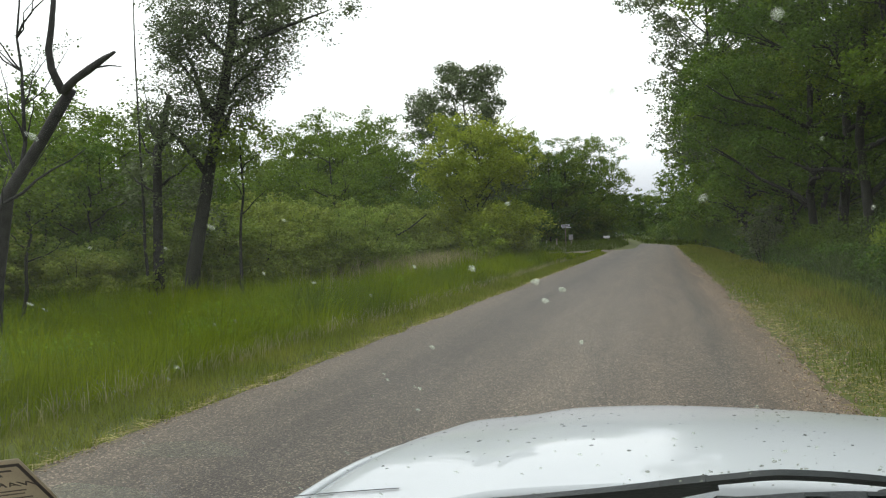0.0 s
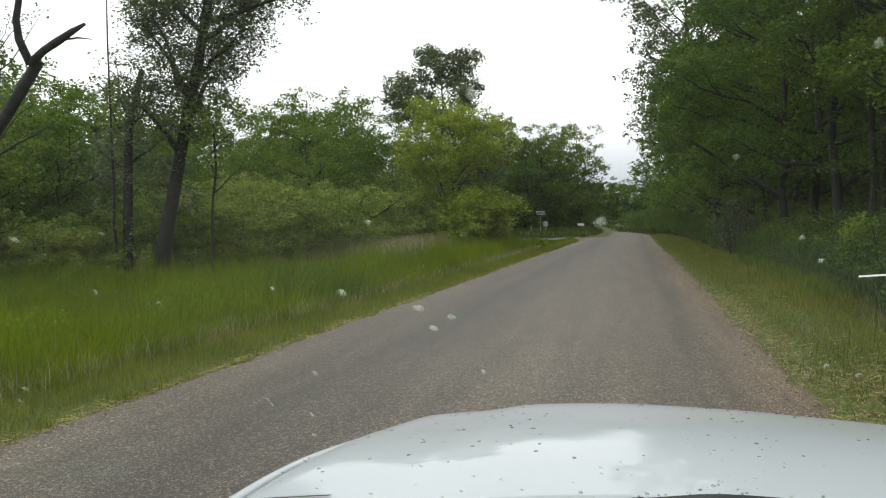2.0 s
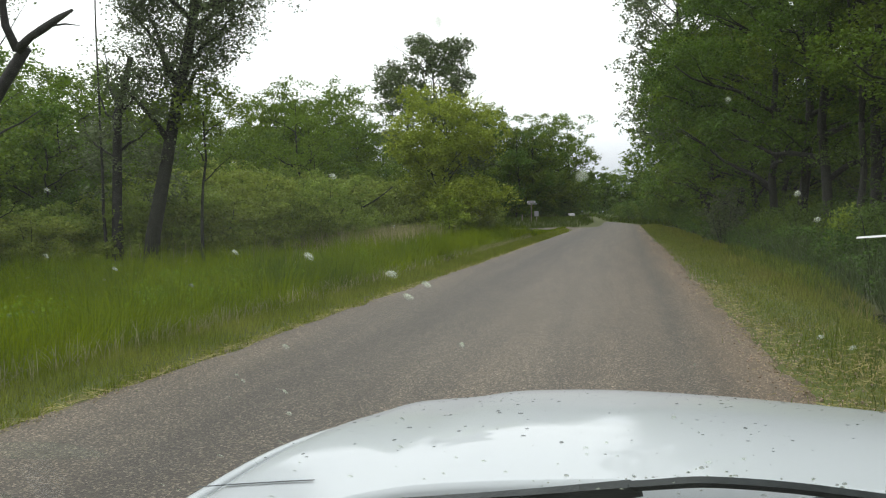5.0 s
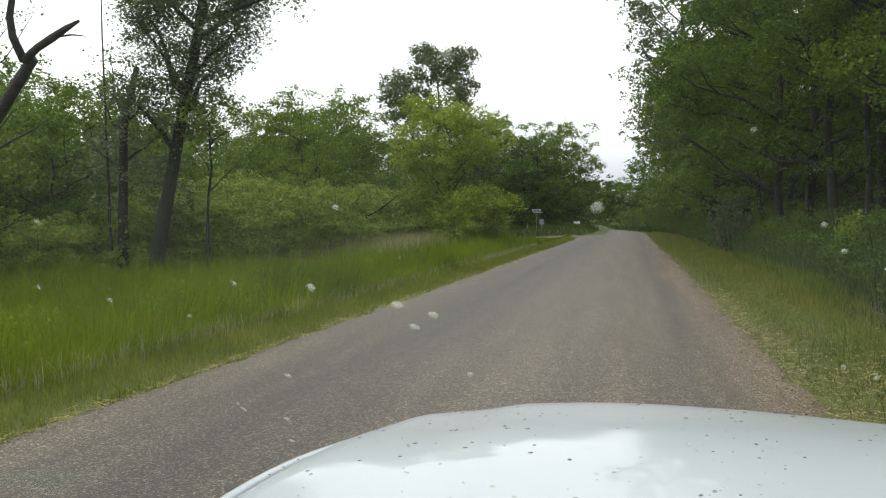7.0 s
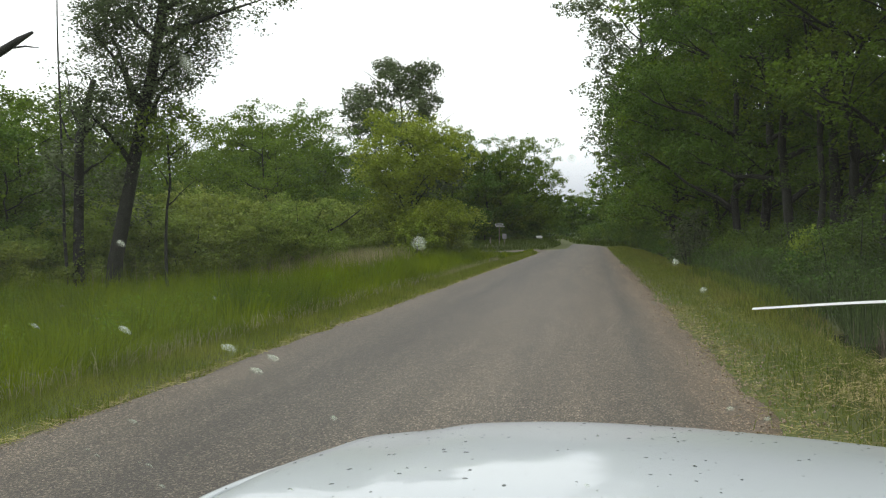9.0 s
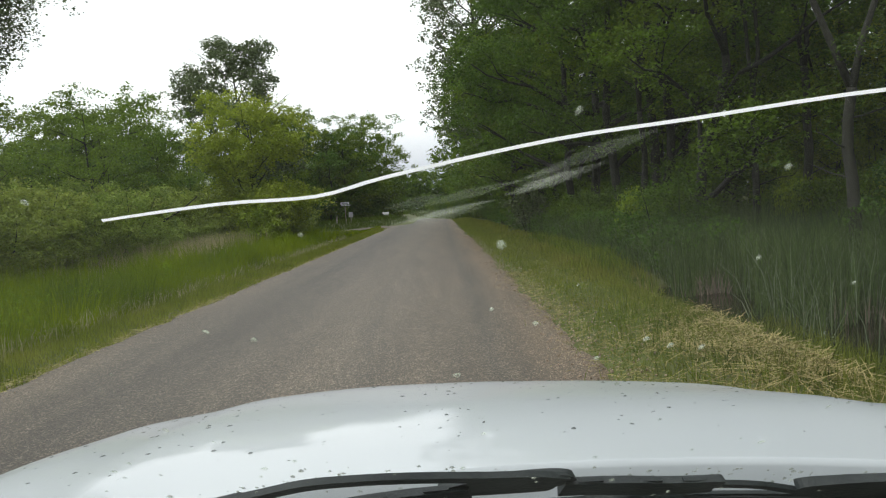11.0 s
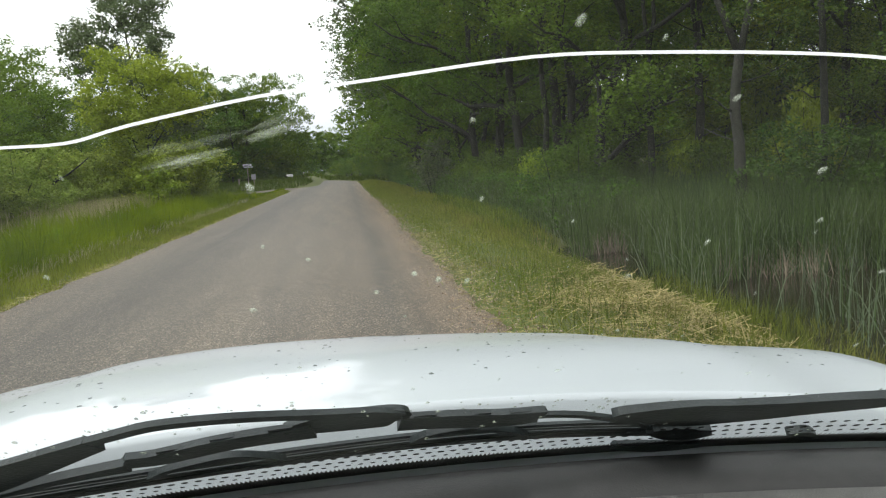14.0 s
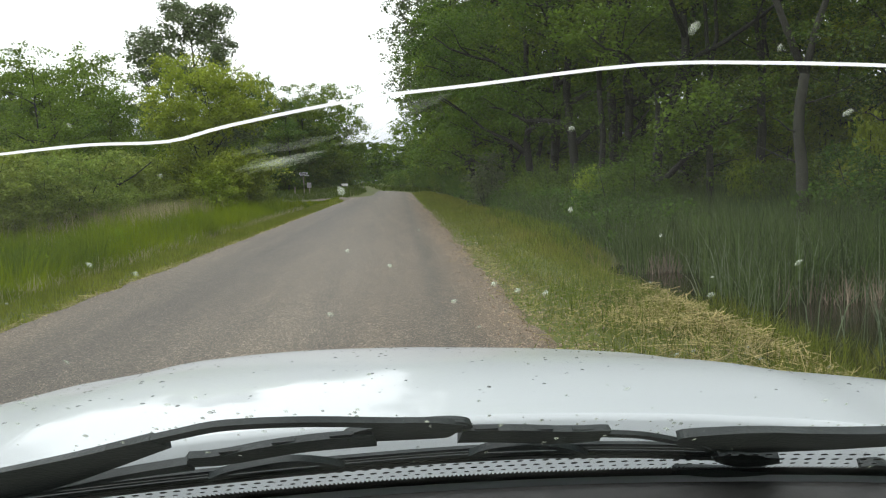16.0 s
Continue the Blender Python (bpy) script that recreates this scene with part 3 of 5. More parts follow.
def build_reeds():
    rng = np.random.default_rng(31)
    x, y = spread(rng, 106000, 3.9, 14, 2.5, 46, 1.0)
    edge_x = 4.35 + 0.2 * np.sin(y * 1.3) + 0.35 * soft(11, 8, y)
    keep = (x > edge_x) & ~open_water(x, y) & ((y > 9.6) | (x > 6.6 + 0.3 * np.sin(y * 3)) | (rng.random(len(x)) < 0.06)) & (rng.random(len(x)) < 1.05 - 0.5 * soft(9, 13, x))
    x, y = x[keep], y[keep]
    clump = 0.5 + 0.5 * np.sin(x * 2.1 + 1.9 * np.sin(y * 0.8)) * np.sin(y * 1.5 + 1.4 * np.sin(x * 0.9))
    h = rng.uniform(0.75, 1.35, len(x)) * (0.60 + 0.40 * soft(4.2, 5.4, x)) * (0.70 + 0.55 * clump) * (1 + 0.12 * soft(11, 14, y))
    z = np.maximum(ground_z(x, y), -0.45)
    blades("cattails", x, y, h, rng.uniform(0.007, 0.015, len(x)) * (1 + np.maximum(y - 10, 0) / 20), M_REED, "dense green cattail leaves standing in the wet ditch", "cattails", 0.40, 32, z=z)
    x, y = spread(rng, 4200, 4.3, 10, 6, 30, 1.2)
    keep = (x > 4.5) & ~open_water(x, y)
    x, y = x[keep], y[keep]
    blades("pale_cattails", x, y, rng.uniform(0.6, 1.35, len(x)), rng.uniform(0.007, 0.014, len(x)), M_REEDP, "pale yellowing leaves among the cattails", "cattails", 0.55, 34, z=np.maximum(ground_z(x, y), -0.45))
    n = 420
    x = np.concatenate([rng.normal(4.95, 0.28, n // 2), rng.normal(6.1, 0.55, n // 2)])
    y = np.concatenate([rng.normal(14.15, 0.18, n // 2), rng.normal(10.3, 0.16, n // 2)])
    blades("dead_reeds", x, y, rng.uniform(0.2, 0.62, n), rng.uniform(0.006, 0.011, n), M_DEADREED, "broken brown dead reed stalks at the waterline", "reeds", 0.6, 33, z=np.full(n, -0.40))
    # taller tufts at the near end of the water, open towards the smaller pool
    x, y = spread(rng, 7500, 3.3, 4.75, 5.5, 10.4, 1.0)
    keep = (np.sin(x * 5.0 + y * 2.2) + rng.normal(0, 0.5, len(x)) > -0.3) & ~open_water(x, y)
    x, y = x[keep], y[keep]
    side = x / y
    blades("rank_grass", x, y, rng.uniform(0.22, 0.50, len(x)) * (1 - 0.6 * soft(0.27, 0.30, side) * soft(0.41, 0.38, side)), rng.uniform(0.006, 0.012, len(x)), M_RANK, "rank yellow-green grass along the water edge", "grass", 0.5, 36)
    x, y = spread(rng, 1500, 3.2, 4.8, 5.2, 13, 1.0)
    keep = ~open_water(x, y)
    x, y = x[keep], y[keep]
    side = x / y
    blades("dry_stems", x, y, rng.uniform(0.25, 0.55, len(x)) * (1 - 0.65 * soft(0.27, 0.30, side)), rng.uniform(0.003, 0.007, len(x)), M_DRY, "dry straw-coloured stems among the rank grass", "grass", 0.6, 37)
    # rank grass between the mown verge and the water
    x, y = spread(rng, 15000, 3.5, 4.7, 3, 30, 1.3)
    keep = (x < 4.15 + 0.2 * np.sin(y * 1.7)) & ~open_water(x, y)
    x, y = x[keep], y[keep]
    blades("rank_grass", x, y, rng.uniform(0.12, 0.36, len(x)) * (1 + 0.5 * soft(14, 18, y)), rng.uniform(0.006, 0.012, len(x)) * (1 + y / 30), M_RANK, "rank yellow-green grass along the water edge", "grass", 0.5, 35)


build_ground()
build_road()
build_pond()
scatter_gravel()
build_grass()
build_bank_grass()
build_straw()
build_reeds()


# ---- trees ----
def leaf_mesh(name, centres, size, mat, rng, per, spread_r, flat=0.6):
    """Small pointed leaves in loose clumps round the centres."""
    n = len(centres) * per
    ball = rng.normal(0, 1, (n, 3))
    ball *= (rng.random(n) ** 0.45 / np.linalg.norm(ball, axis=1))[:, None]
    c = np.repeat(centres, per, axis=0) + ball * np.asarray(spread_r) * 1.75 * np.repeat(rng.uniform(0.6, 1.35, len(centres)), per)[:, None] * [1.05, 1.05, 0.68]
    d = rng.normal(0, 1, (n, 3))
    d[:, 2] = d[:, 2] * 0.45 - 0.2
    d /= np.linalg.norm(d, axis=1)[:, None]
    up = rng.normal(0, flat, (n, 3)) + [0, 0, 1]
    s = np.cross(d, up)
    s /= np.linalg.norm(s, axis=1)[:, None] + 1e-9
    k = np.cross(s, d)
    L = size * rng.uniform(0.6, 1.35, n)[:, None]
    v = np.stack([c - d * L * 0.5, c + s * L * 0.32 + k * L * 0.08, c + d * L * 0.5, c - s * L * 0.32 + k * L * 0.08], 1)
    f = np.arange(n * 4).reshape(n, 4)
    return mesh_from(name, v, f, mat)


def clump_centres(rng, blobs, count):
    """Points on the upper shells of several ellipsoids: (x, y, z, rx, ry, rz)."""
    b = np.asarray(blobs, float)
    w = (b[:, 3] * b[:, 4] * b[:, 5]) ** 0.67
    k = rng.choice(len(b), count, p=w / w.sum())
    d = rng.normal(0, 1, (count, 3))
    d[:, 2] = np.where(rng.random(count) < 0.6, np.abs(d[:, 2]), d[:, 2])
    d /= np.linalg.norm(d, axis=1)[:, None]
    r = rng.uniform(0.5, 1.05, count)[:, None] ** 0.5
    return b[k, :3] + d * r * b[k, 3:]


def tree(height, spread_r, crown_from, leaf, clumps, per, mat, bark, seed, trunk_r=0.16, lean=(0, 0), limbs=9, blobs=None, label="", category="tree",
         clump_r=0.38, name="tree", limb_rise=0.35, skirt=0, full=1.0):
    """A tree at the origin: tapered trunk with limbs, crown of many small leaves."""
    rng = np.random.default_rng(seed)
    root = new(name)
    top = np.array([lean[0], lean[1], height * 0.93])
    spine = wander((0, 0, -0.25), top, 12, height * 0.012, rng)
    rad = trunk_r * (1 - 0.88 * np.linspace(0, 1, 12)) * np.where(np.arange(12) == 0, 1.45, 1)
    tubes = [(spine, rad)]
    own = []
    for i in range(limbs):
        t = crown_from / height + (0.92 - crown_from / height) * (i + rng.random()) / limbs
        j = t * 11
        a = spine[int(j)] * (1 - j % 1) + spine[min(int(j) + 1, 11)] * (j % 1)
        ang = i * 2.4 + rng.uniform(-0.5, 0.5)
        reach = spread_r * rng.uniform(0.55, 1.0) * (1.05 - 0.55 * max(0, (t - 0.6) / 0.4))
        b = a + np.array([np.cos(ang) * reach, np.sin(ang) * reach, reach * rng.uniform(0.6, 1.6) * limb_rise + 0.3])
        pts = wander(a, b, 7, reach * 0.03, rng)
        r0 = trunk_r * (1 - 0.85 * t) * 0.6
        tubes.append((pts, r0 * (1 - 0.85 * np.linspace(0, 1, 7)) + 0.006))
        own.append((*b, reach * 0.34, reach * 0.34, reach * 0.24))
        own.append((*(a * 0.45 + b * 0.55), reach * 0.32, reach * 0.32, reach * 0.22))
        for q in range(2):
            s = pts[3 + q]
            e = s + np.array([np.cos(ang + (q - 0.5) * 1.6), np.sin(ang + (q - 0.5) * 1.6), 0.5]) * reach * 0.4
            tubes.append((wander(s, e, 4, reach * 0.02, rng), np.linspace(r0 * 0.4, 0.004, 4)))
            own.append((*e, reach * 0.20, reach * 0.20, reach * 0.15))
    for i in range(skirt):
        ang, r = i * 2.4, spread_r * rng.uniform(0.2, 0.75)
        own.append((np.cos(ang) * r, np.sin(ang) * r, height * rng.uniform(0.08, 0.4), spread_r * 0.36, spread_r * 0.36, height * 0.10))
    own.append((*top, spread_r * 0.35, spread_r * 0.35, height * 0.08))
    own = np.array(own) * [1, 1, 1, full, full, full]
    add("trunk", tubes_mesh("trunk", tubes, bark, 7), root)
    c = clump_centres(rng, own if blobs is None else blobs, clumps * 2)
    add("crown", leaf_mesh("crown", c, leaf, mat, rng, per // 2, clump_r * 0.62), root)
    return tagged(root, label, category)


def shrub(width, height, leaf, clumps, per, mat, seed, label, name="bush", blobs=None):
    """A bush: several thin stems from the ground and a leafy crown down to the grass."""
    rng = np.random.default_rng(seed)
    root = new(name)
    tubes, own = [], []
    for i in range(9):
        ang = i * 0.7 + rng.uniform(-0.3, 0.3)
        r = width * 0.5 * rng.uniform(0.3, 0.9)
        e = np.array([np.cos(ang) * r, np.sin(ang) * r, height * rng.uniform(0.45, 0.95)])
        tubes.append((wander((np.cos(ang) * 0.15, np.sin(ang) * 0.15, -0.3), e, 6, 0.05 * height / 3, rng), np.linspace(0.035, 0.006, 6)))
        own.append((*(e * [1, 1, 0.8]), width * 0.24, width * 0.24, height * 0.20))
        own.append((*(e * [1.05, 1.05, 0.4]), width * 0.22, width * 0.22, height * 0.22))
    own.append((0, 0, height * 0.6, width * 0.35, width * 0.35, height * 0.35))
    add("stems", tubes_mesh("stems", tubes, M_BARK, 5), root)
    c = clump_centres(rng, own if blobs is None else blobs, clumps * 2)
    c[:, 2] = np.maximum(c[:, 2], 0.15)
    add("crown", leaf_mesh("crown", c, leaf, mat, rng, per // 2, 0.15), root)
    return tagged(root, label, "bush")


def place(x, y, scale=1.0, turn=0.0, tall=1.0):
    return Matrix.LocRotScale((x, y, float(ground_z(x, y))), Euler((0, 0, turn)), (scale, scale, scale * tall))


def put(ob, x, y, scale=1.0, turn=0.0, tall=1.0):
    ob.matrix_basis = place(x, y, scale, turn, tall)
    return ob


def row_of(kinds, spots, seed, group):
    """The first of each kind is moved to a spot, the others are copies."""
    rng = np.random.default_rng(seed)
    used = set()
    for i, (x, y, s) in enumerate(spots):
        k = kinds[int(rng.integers(len(kinds)))] if i >= len(kinds) else kinds[i]
        turn, tall = rng.uniform(0, 6.28), rng.uniform(0.9, 1.12)
        if k in used:
            tagged(copy_thing(k, place(x, y, s, turn, tall)), group=group)
        else:
            used.add(k)
            tagged(put(k, x, y, s, turn, tall), group=group)


# right-hand wood: leafy edge trees over the road, then darker rows behind
def build_right_wood():
    rng = np.random.default_rng(41)
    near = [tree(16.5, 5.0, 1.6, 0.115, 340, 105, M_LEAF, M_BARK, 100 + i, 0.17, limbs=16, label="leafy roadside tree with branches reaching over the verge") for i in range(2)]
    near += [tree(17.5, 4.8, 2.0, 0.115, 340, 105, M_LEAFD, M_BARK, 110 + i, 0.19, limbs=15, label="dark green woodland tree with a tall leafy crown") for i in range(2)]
    spots = [(6.5 + rng.uniform(-0.8, 0.9), y + rng.uniform(-1, 1), rng.uniform(0.9, 1.1)) for y in np.arange(21, 47, 3.9)]
    row_of(near, spots, 42, "trees along the edge of the wood")
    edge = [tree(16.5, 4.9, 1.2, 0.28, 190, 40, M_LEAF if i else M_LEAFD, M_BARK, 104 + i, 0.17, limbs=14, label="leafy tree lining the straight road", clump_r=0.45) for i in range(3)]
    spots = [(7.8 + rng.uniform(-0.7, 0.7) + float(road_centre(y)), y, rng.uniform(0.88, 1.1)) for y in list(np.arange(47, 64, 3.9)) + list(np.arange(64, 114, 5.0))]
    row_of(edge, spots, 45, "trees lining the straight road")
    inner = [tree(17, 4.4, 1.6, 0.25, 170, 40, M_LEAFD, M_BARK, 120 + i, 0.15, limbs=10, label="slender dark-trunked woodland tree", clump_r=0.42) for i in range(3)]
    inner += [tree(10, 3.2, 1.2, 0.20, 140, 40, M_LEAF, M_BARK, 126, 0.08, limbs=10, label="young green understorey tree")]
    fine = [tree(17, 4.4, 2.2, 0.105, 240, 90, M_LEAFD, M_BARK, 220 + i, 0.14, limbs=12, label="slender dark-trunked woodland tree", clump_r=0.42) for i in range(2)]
    fine += [tree(9.5, 3.0, 1.4, 0.095, 190, 80, M_LEAF, M_BARK, 223, 0.07, limbs=11, label="young green understorey tree")]
    spots = [(x0 + rng.uniform(-1.3, 1.3), y + rng.uniform(-1.5, 1.5), rng.uniform(0.85, 1.15)) for x0 in (12.5, 17.0) for y in np.arange(4.5, 31, 4.4)]
    row_of(fine, spots, 46, "trees inside the wood")
    # bright leaf colour stands for lit foliage deeper in the wood
    sunny = tree(8.0, 2.3, 2.6, 0.12, 150, 70, M_LEAFB, M_BARK, 226, 0.06, limbs=11, label="young tree inside the wood, lit foliage painted bright yellow-green")
    put(sunny, 14.2, 25.0, 1.0, 0.6)
    for x, y, k in ((12.2, 24.0, 0.6), (16.8, 23.0, 0.9)):
        copy_thing(sunny, place(x, y, k, x))
    spots = []
    for x0 in (11.5, 15.5, 20.5, 26.5, 34):
        for y in np.arange(2 + rng.uniform(0, 3), 68, 5.2):
            if x0 > 18 or y > 31:
                spots.append((x0 + rng.uniform(-1.6, 1.6), y + rng.uniform(-2, 2), rng.uniform(0.85, 1.15)))
    row_of(inner, spots, 43, "trees inside the wood")
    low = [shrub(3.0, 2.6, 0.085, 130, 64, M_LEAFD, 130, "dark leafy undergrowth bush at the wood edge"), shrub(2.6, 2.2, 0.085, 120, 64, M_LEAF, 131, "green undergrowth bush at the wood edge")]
    spots = [(5.6 + rng.uniform(-0.6, 0.8), y, rng.uniform(0.75, 1.1)) for y in np.arange(19, 80, 2.4)]
    spots += [(11.0 + rng.uniform(-2.0, 4.0), y, rng.uniform(0.8, 1.2)) for y in np.arange(5, 34, 2.0)]
    spots += [(19 + rng.uniform(-3, 5.0), y, rng.uniform(1.2, 1.8)) for y in np.arange(0, 44, 3.0)]
    spots += [(34 + rng.uniform(-5, 8.0), y, rng.uniform(2.0, 3.0)) for y in np.arange(-4, 60, 3.6)]
    spots += [(6.6 + rng.uniform(0, 2.5), y, rng.uniform(1.0, 1.5)) for y in np.arange(24, 80, 3.2)]
    spots += [(5.4 + rng.uniform(0, 1.0) + float(road_centre(y)), y, rng.uniform(1.3, 2.0)) for y in np.arange(80, 128, 5.0)]
    row_of(low, spots, 44, "undergrowth along the wood")
    bright = shrub(1.5, 1.3, 0.09, 70, 50, M_LEAFB, 135, "small bright yellow-green bush among dark undergrowth")
    put(bright, 5.5, 21.5, 0.6, 0.0, 2.5)
    pale = shrub(1.8, 3.0, 0.13, 60, 40, M_LEAFG, 136, "pale-leaved sapling bush before the dark wood")
    put(pale, 4.4, 37.0, 1.0)
    # tall airy trees whose crowns lean out over the road
    tall = tree(23.0, 6.2, 5.0, 0.22, 330, 60, M_LEAFG, M_BARK, 137, 0.24, lean=(-1.6, 0), limbs=20, label="tall airy roadside tree leaning over the road", clump_r=0.5, limb_rise=0.7)
    put(tall, 5.6, 57, 1.0, 0.0)
    copy_thing(tall, place(6.4, 70, 1.05, 0.5))
    tagged(copy_thing(bright, place(9.2, 20.5, 1.1, 2.0)))
    tagged(copy_thing(bright, place(10.5, 17.0, 1.5, 4.0)))
    # larger copies further in, lit foliage again done by leaf colour
    for x, y, s in ((13.5, 24.5, 2.0), (15.5, 20.0, 2.2), (18.0, 27.5, 2.6), (21.0, 20.5, 2.8), (16.5, 35.0, 2.4), (24.0, 31.0, 3.2), (12.8, 30.5, 1.9)):
        tagged(copy_thing(bright, place(x, y, s, x)))


def bare_trunk(name, paths, mat, label, category="tree", sides=9, leaves=None):
    root = new(name)
    add("trunk", tubes_mesh("trunk", [paths[0]], mat, sides), root)
    for p in paths[1:]:
        add("branch", tubes_mesh("branch", [p], mat, 6), root)
    if leaves:
        add("crown", leaves, root)
    return tagged(root, label, category)


def build_named_trunks():
    """Trunks that stand free in front of the right-hand wood."""
    rng = np.random.default_rng(51)
    def trunk(x, y, r, h, dx, fork, mat, label, grow, split=0.45):
        base = np.array([x, y, float(ground_z(x, y)) - 0.2])
        up = wander(base, base + [dx * 0.5, 0, h * split], 8, 0.035, rng)
        paths = [(up, np.linspace(r * 1.15, r * 0.8, 8))]
        for sx, sy in fork:
            e = base + np.array([dx + sx, sy, h])
            paths.append((wander(up[-1] - [0, 0, 0.05], e, 8, 0.06, rng), np.linspace(r * 0.62, r * 0.15, 8)))
        for i in range(4):
            a = up[3 + i % 4]
            ang = i * 1.9
            paths.append((wander(a, a + [np.cos(ang) * 1.1, np.sin(ang) * 1.1, 0.4], 5, 0.06, rng), np.linspace(0.02, 0.004, 5)))
        blobs = [(x - 0 + dx + rng.uniform(-2.2, 2.2), y + rng.uniform(-2, 2), h * rng.uniform(0.75, 1.1), 1.3, 1.3, 0.9) for _ in range(grow)]
        blobs += [(x + rng.uniform(-1.2, 1.2), y + rng.uniform(-0.6, 1.0), h * rng.uniform(0.2, 0.6), 0.6, 0.6, 0.5) for _ in range(4)]
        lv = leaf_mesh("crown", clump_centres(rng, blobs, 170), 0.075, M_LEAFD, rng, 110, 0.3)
        bare_trunk("tree", paths, mat, label, leaves=lv)
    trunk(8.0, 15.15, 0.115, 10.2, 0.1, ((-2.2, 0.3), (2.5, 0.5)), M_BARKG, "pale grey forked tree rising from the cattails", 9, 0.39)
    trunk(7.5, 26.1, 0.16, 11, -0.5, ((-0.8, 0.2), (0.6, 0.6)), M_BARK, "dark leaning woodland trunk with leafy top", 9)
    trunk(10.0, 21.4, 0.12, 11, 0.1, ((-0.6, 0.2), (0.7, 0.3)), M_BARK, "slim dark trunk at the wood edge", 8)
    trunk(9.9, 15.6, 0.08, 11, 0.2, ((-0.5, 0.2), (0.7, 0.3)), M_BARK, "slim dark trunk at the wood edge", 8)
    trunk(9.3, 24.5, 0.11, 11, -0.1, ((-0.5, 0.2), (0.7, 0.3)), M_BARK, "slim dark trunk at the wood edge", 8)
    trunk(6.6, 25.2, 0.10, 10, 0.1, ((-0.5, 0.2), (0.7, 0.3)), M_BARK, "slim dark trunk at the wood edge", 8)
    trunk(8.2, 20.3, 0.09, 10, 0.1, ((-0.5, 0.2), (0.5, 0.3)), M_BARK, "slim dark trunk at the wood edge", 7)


def build_left_trees():
    rng = np.random.default_rng(61)
    # dead leaning tree with two bare arms
    b = np.array([-11.15, 11.3, -0.5])
    stem = np.array([b, (-11.07, 11.3, 0.65), (-10.68, 11.3, 2.5), (-9.96, 11.3, 3.35), (-9.62, 11.3, 3.8), (-9.30, 11.3, 4.2)])
    paths = [(stem + [0.0, 0.15, 0], [0.20, 0.14, 0.108, 0.098, 0.095, 0.088]),
             (wander((-9.35, 11.3, 4.12), (-9.62, 11.3, 6.6), 8, 0.06, rng), np.linspace(0.070, 0.02, 8)),
             (np.array([(-9.36, 11.3, 4.12), (-9.1, 11.3, 4.32), (-8.82, 11.3, 4.46), (-8.55, 11.3, 4.6), (-8.32, 11.3, 4.7)]), [0.072, 0.060, 0.064, 0.048, 0.022]),
             (np.array([(-8.8, 11.3, 4.47), (-8.45, 11.3, 4.49), (-8.2, 11.3, 4.45)]), [0.02, 0.014, 0.006]),
             (wander((-10.75, 11.3, 2.3), (-9.1, 11.5, 3.2), 7, 0.05, rng), np.linspace(0.035, 0.008, 7)),
             (wander((-11.0, 11.3, 1.2), (-10.2, 11.0, 2.9), 6, 0.04, rng), np.linspace(0.03, 0.006, 6)),
             (wander((-10.8, 11.3, 1.9), (-11.6, 11.2, 4.6), 6, 0.05, rng), np.linspace(0.03, 0.006, 6))]
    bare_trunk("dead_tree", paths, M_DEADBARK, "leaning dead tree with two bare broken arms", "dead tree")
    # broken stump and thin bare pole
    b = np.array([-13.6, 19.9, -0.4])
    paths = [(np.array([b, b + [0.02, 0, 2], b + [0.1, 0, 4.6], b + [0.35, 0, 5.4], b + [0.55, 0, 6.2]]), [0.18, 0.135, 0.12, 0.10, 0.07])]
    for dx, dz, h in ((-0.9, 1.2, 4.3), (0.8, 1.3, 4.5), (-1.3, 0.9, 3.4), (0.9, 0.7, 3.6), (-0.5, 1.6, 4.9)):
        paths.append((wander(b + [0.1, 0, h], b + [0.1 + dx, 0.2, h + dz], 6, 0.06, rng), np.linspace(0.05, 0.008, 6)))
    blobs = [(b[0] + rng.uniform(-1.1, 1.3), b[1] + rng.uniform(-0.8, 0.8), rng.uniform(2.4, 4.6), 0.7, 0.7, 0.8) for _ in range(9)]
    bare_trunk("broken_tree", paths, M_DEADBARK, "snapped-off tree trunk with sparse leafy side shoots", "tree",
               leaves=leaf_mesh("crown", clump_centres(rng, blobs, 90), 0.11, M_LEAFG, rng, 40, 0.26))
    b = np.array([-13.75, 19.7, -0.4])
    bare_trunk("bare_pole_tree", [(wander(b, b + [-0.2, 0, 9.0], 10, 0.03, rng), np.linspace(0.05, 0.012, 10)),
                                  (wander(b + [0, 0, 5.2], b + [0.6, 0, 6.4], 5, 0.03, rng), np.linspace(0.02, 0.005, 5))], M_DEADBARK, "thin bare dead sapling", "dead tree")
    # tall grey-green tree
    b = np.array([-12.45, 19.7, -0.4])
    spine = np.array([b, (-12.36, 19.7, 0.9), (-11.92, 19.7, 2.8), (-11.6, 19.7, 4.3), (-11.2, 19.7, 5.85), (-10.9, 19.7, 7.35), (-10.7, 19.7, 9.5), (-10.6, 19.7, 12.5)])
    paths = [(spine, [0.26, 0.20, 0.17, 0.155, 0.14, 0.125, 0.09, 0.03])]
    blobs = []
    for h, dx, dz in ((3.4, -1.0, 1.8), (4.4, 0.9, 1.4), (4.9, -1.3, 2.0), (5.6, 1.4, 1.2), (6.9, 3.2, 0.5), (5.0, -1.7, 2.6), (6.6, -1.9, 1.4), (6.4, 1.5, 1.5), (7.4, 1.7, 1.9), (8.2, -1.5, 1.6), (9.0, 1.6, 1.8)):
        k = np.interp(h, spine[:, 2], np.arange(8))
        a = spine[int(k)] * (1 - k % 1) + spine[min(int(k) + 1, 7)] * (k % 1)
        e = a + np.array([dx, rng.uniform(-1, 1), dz])
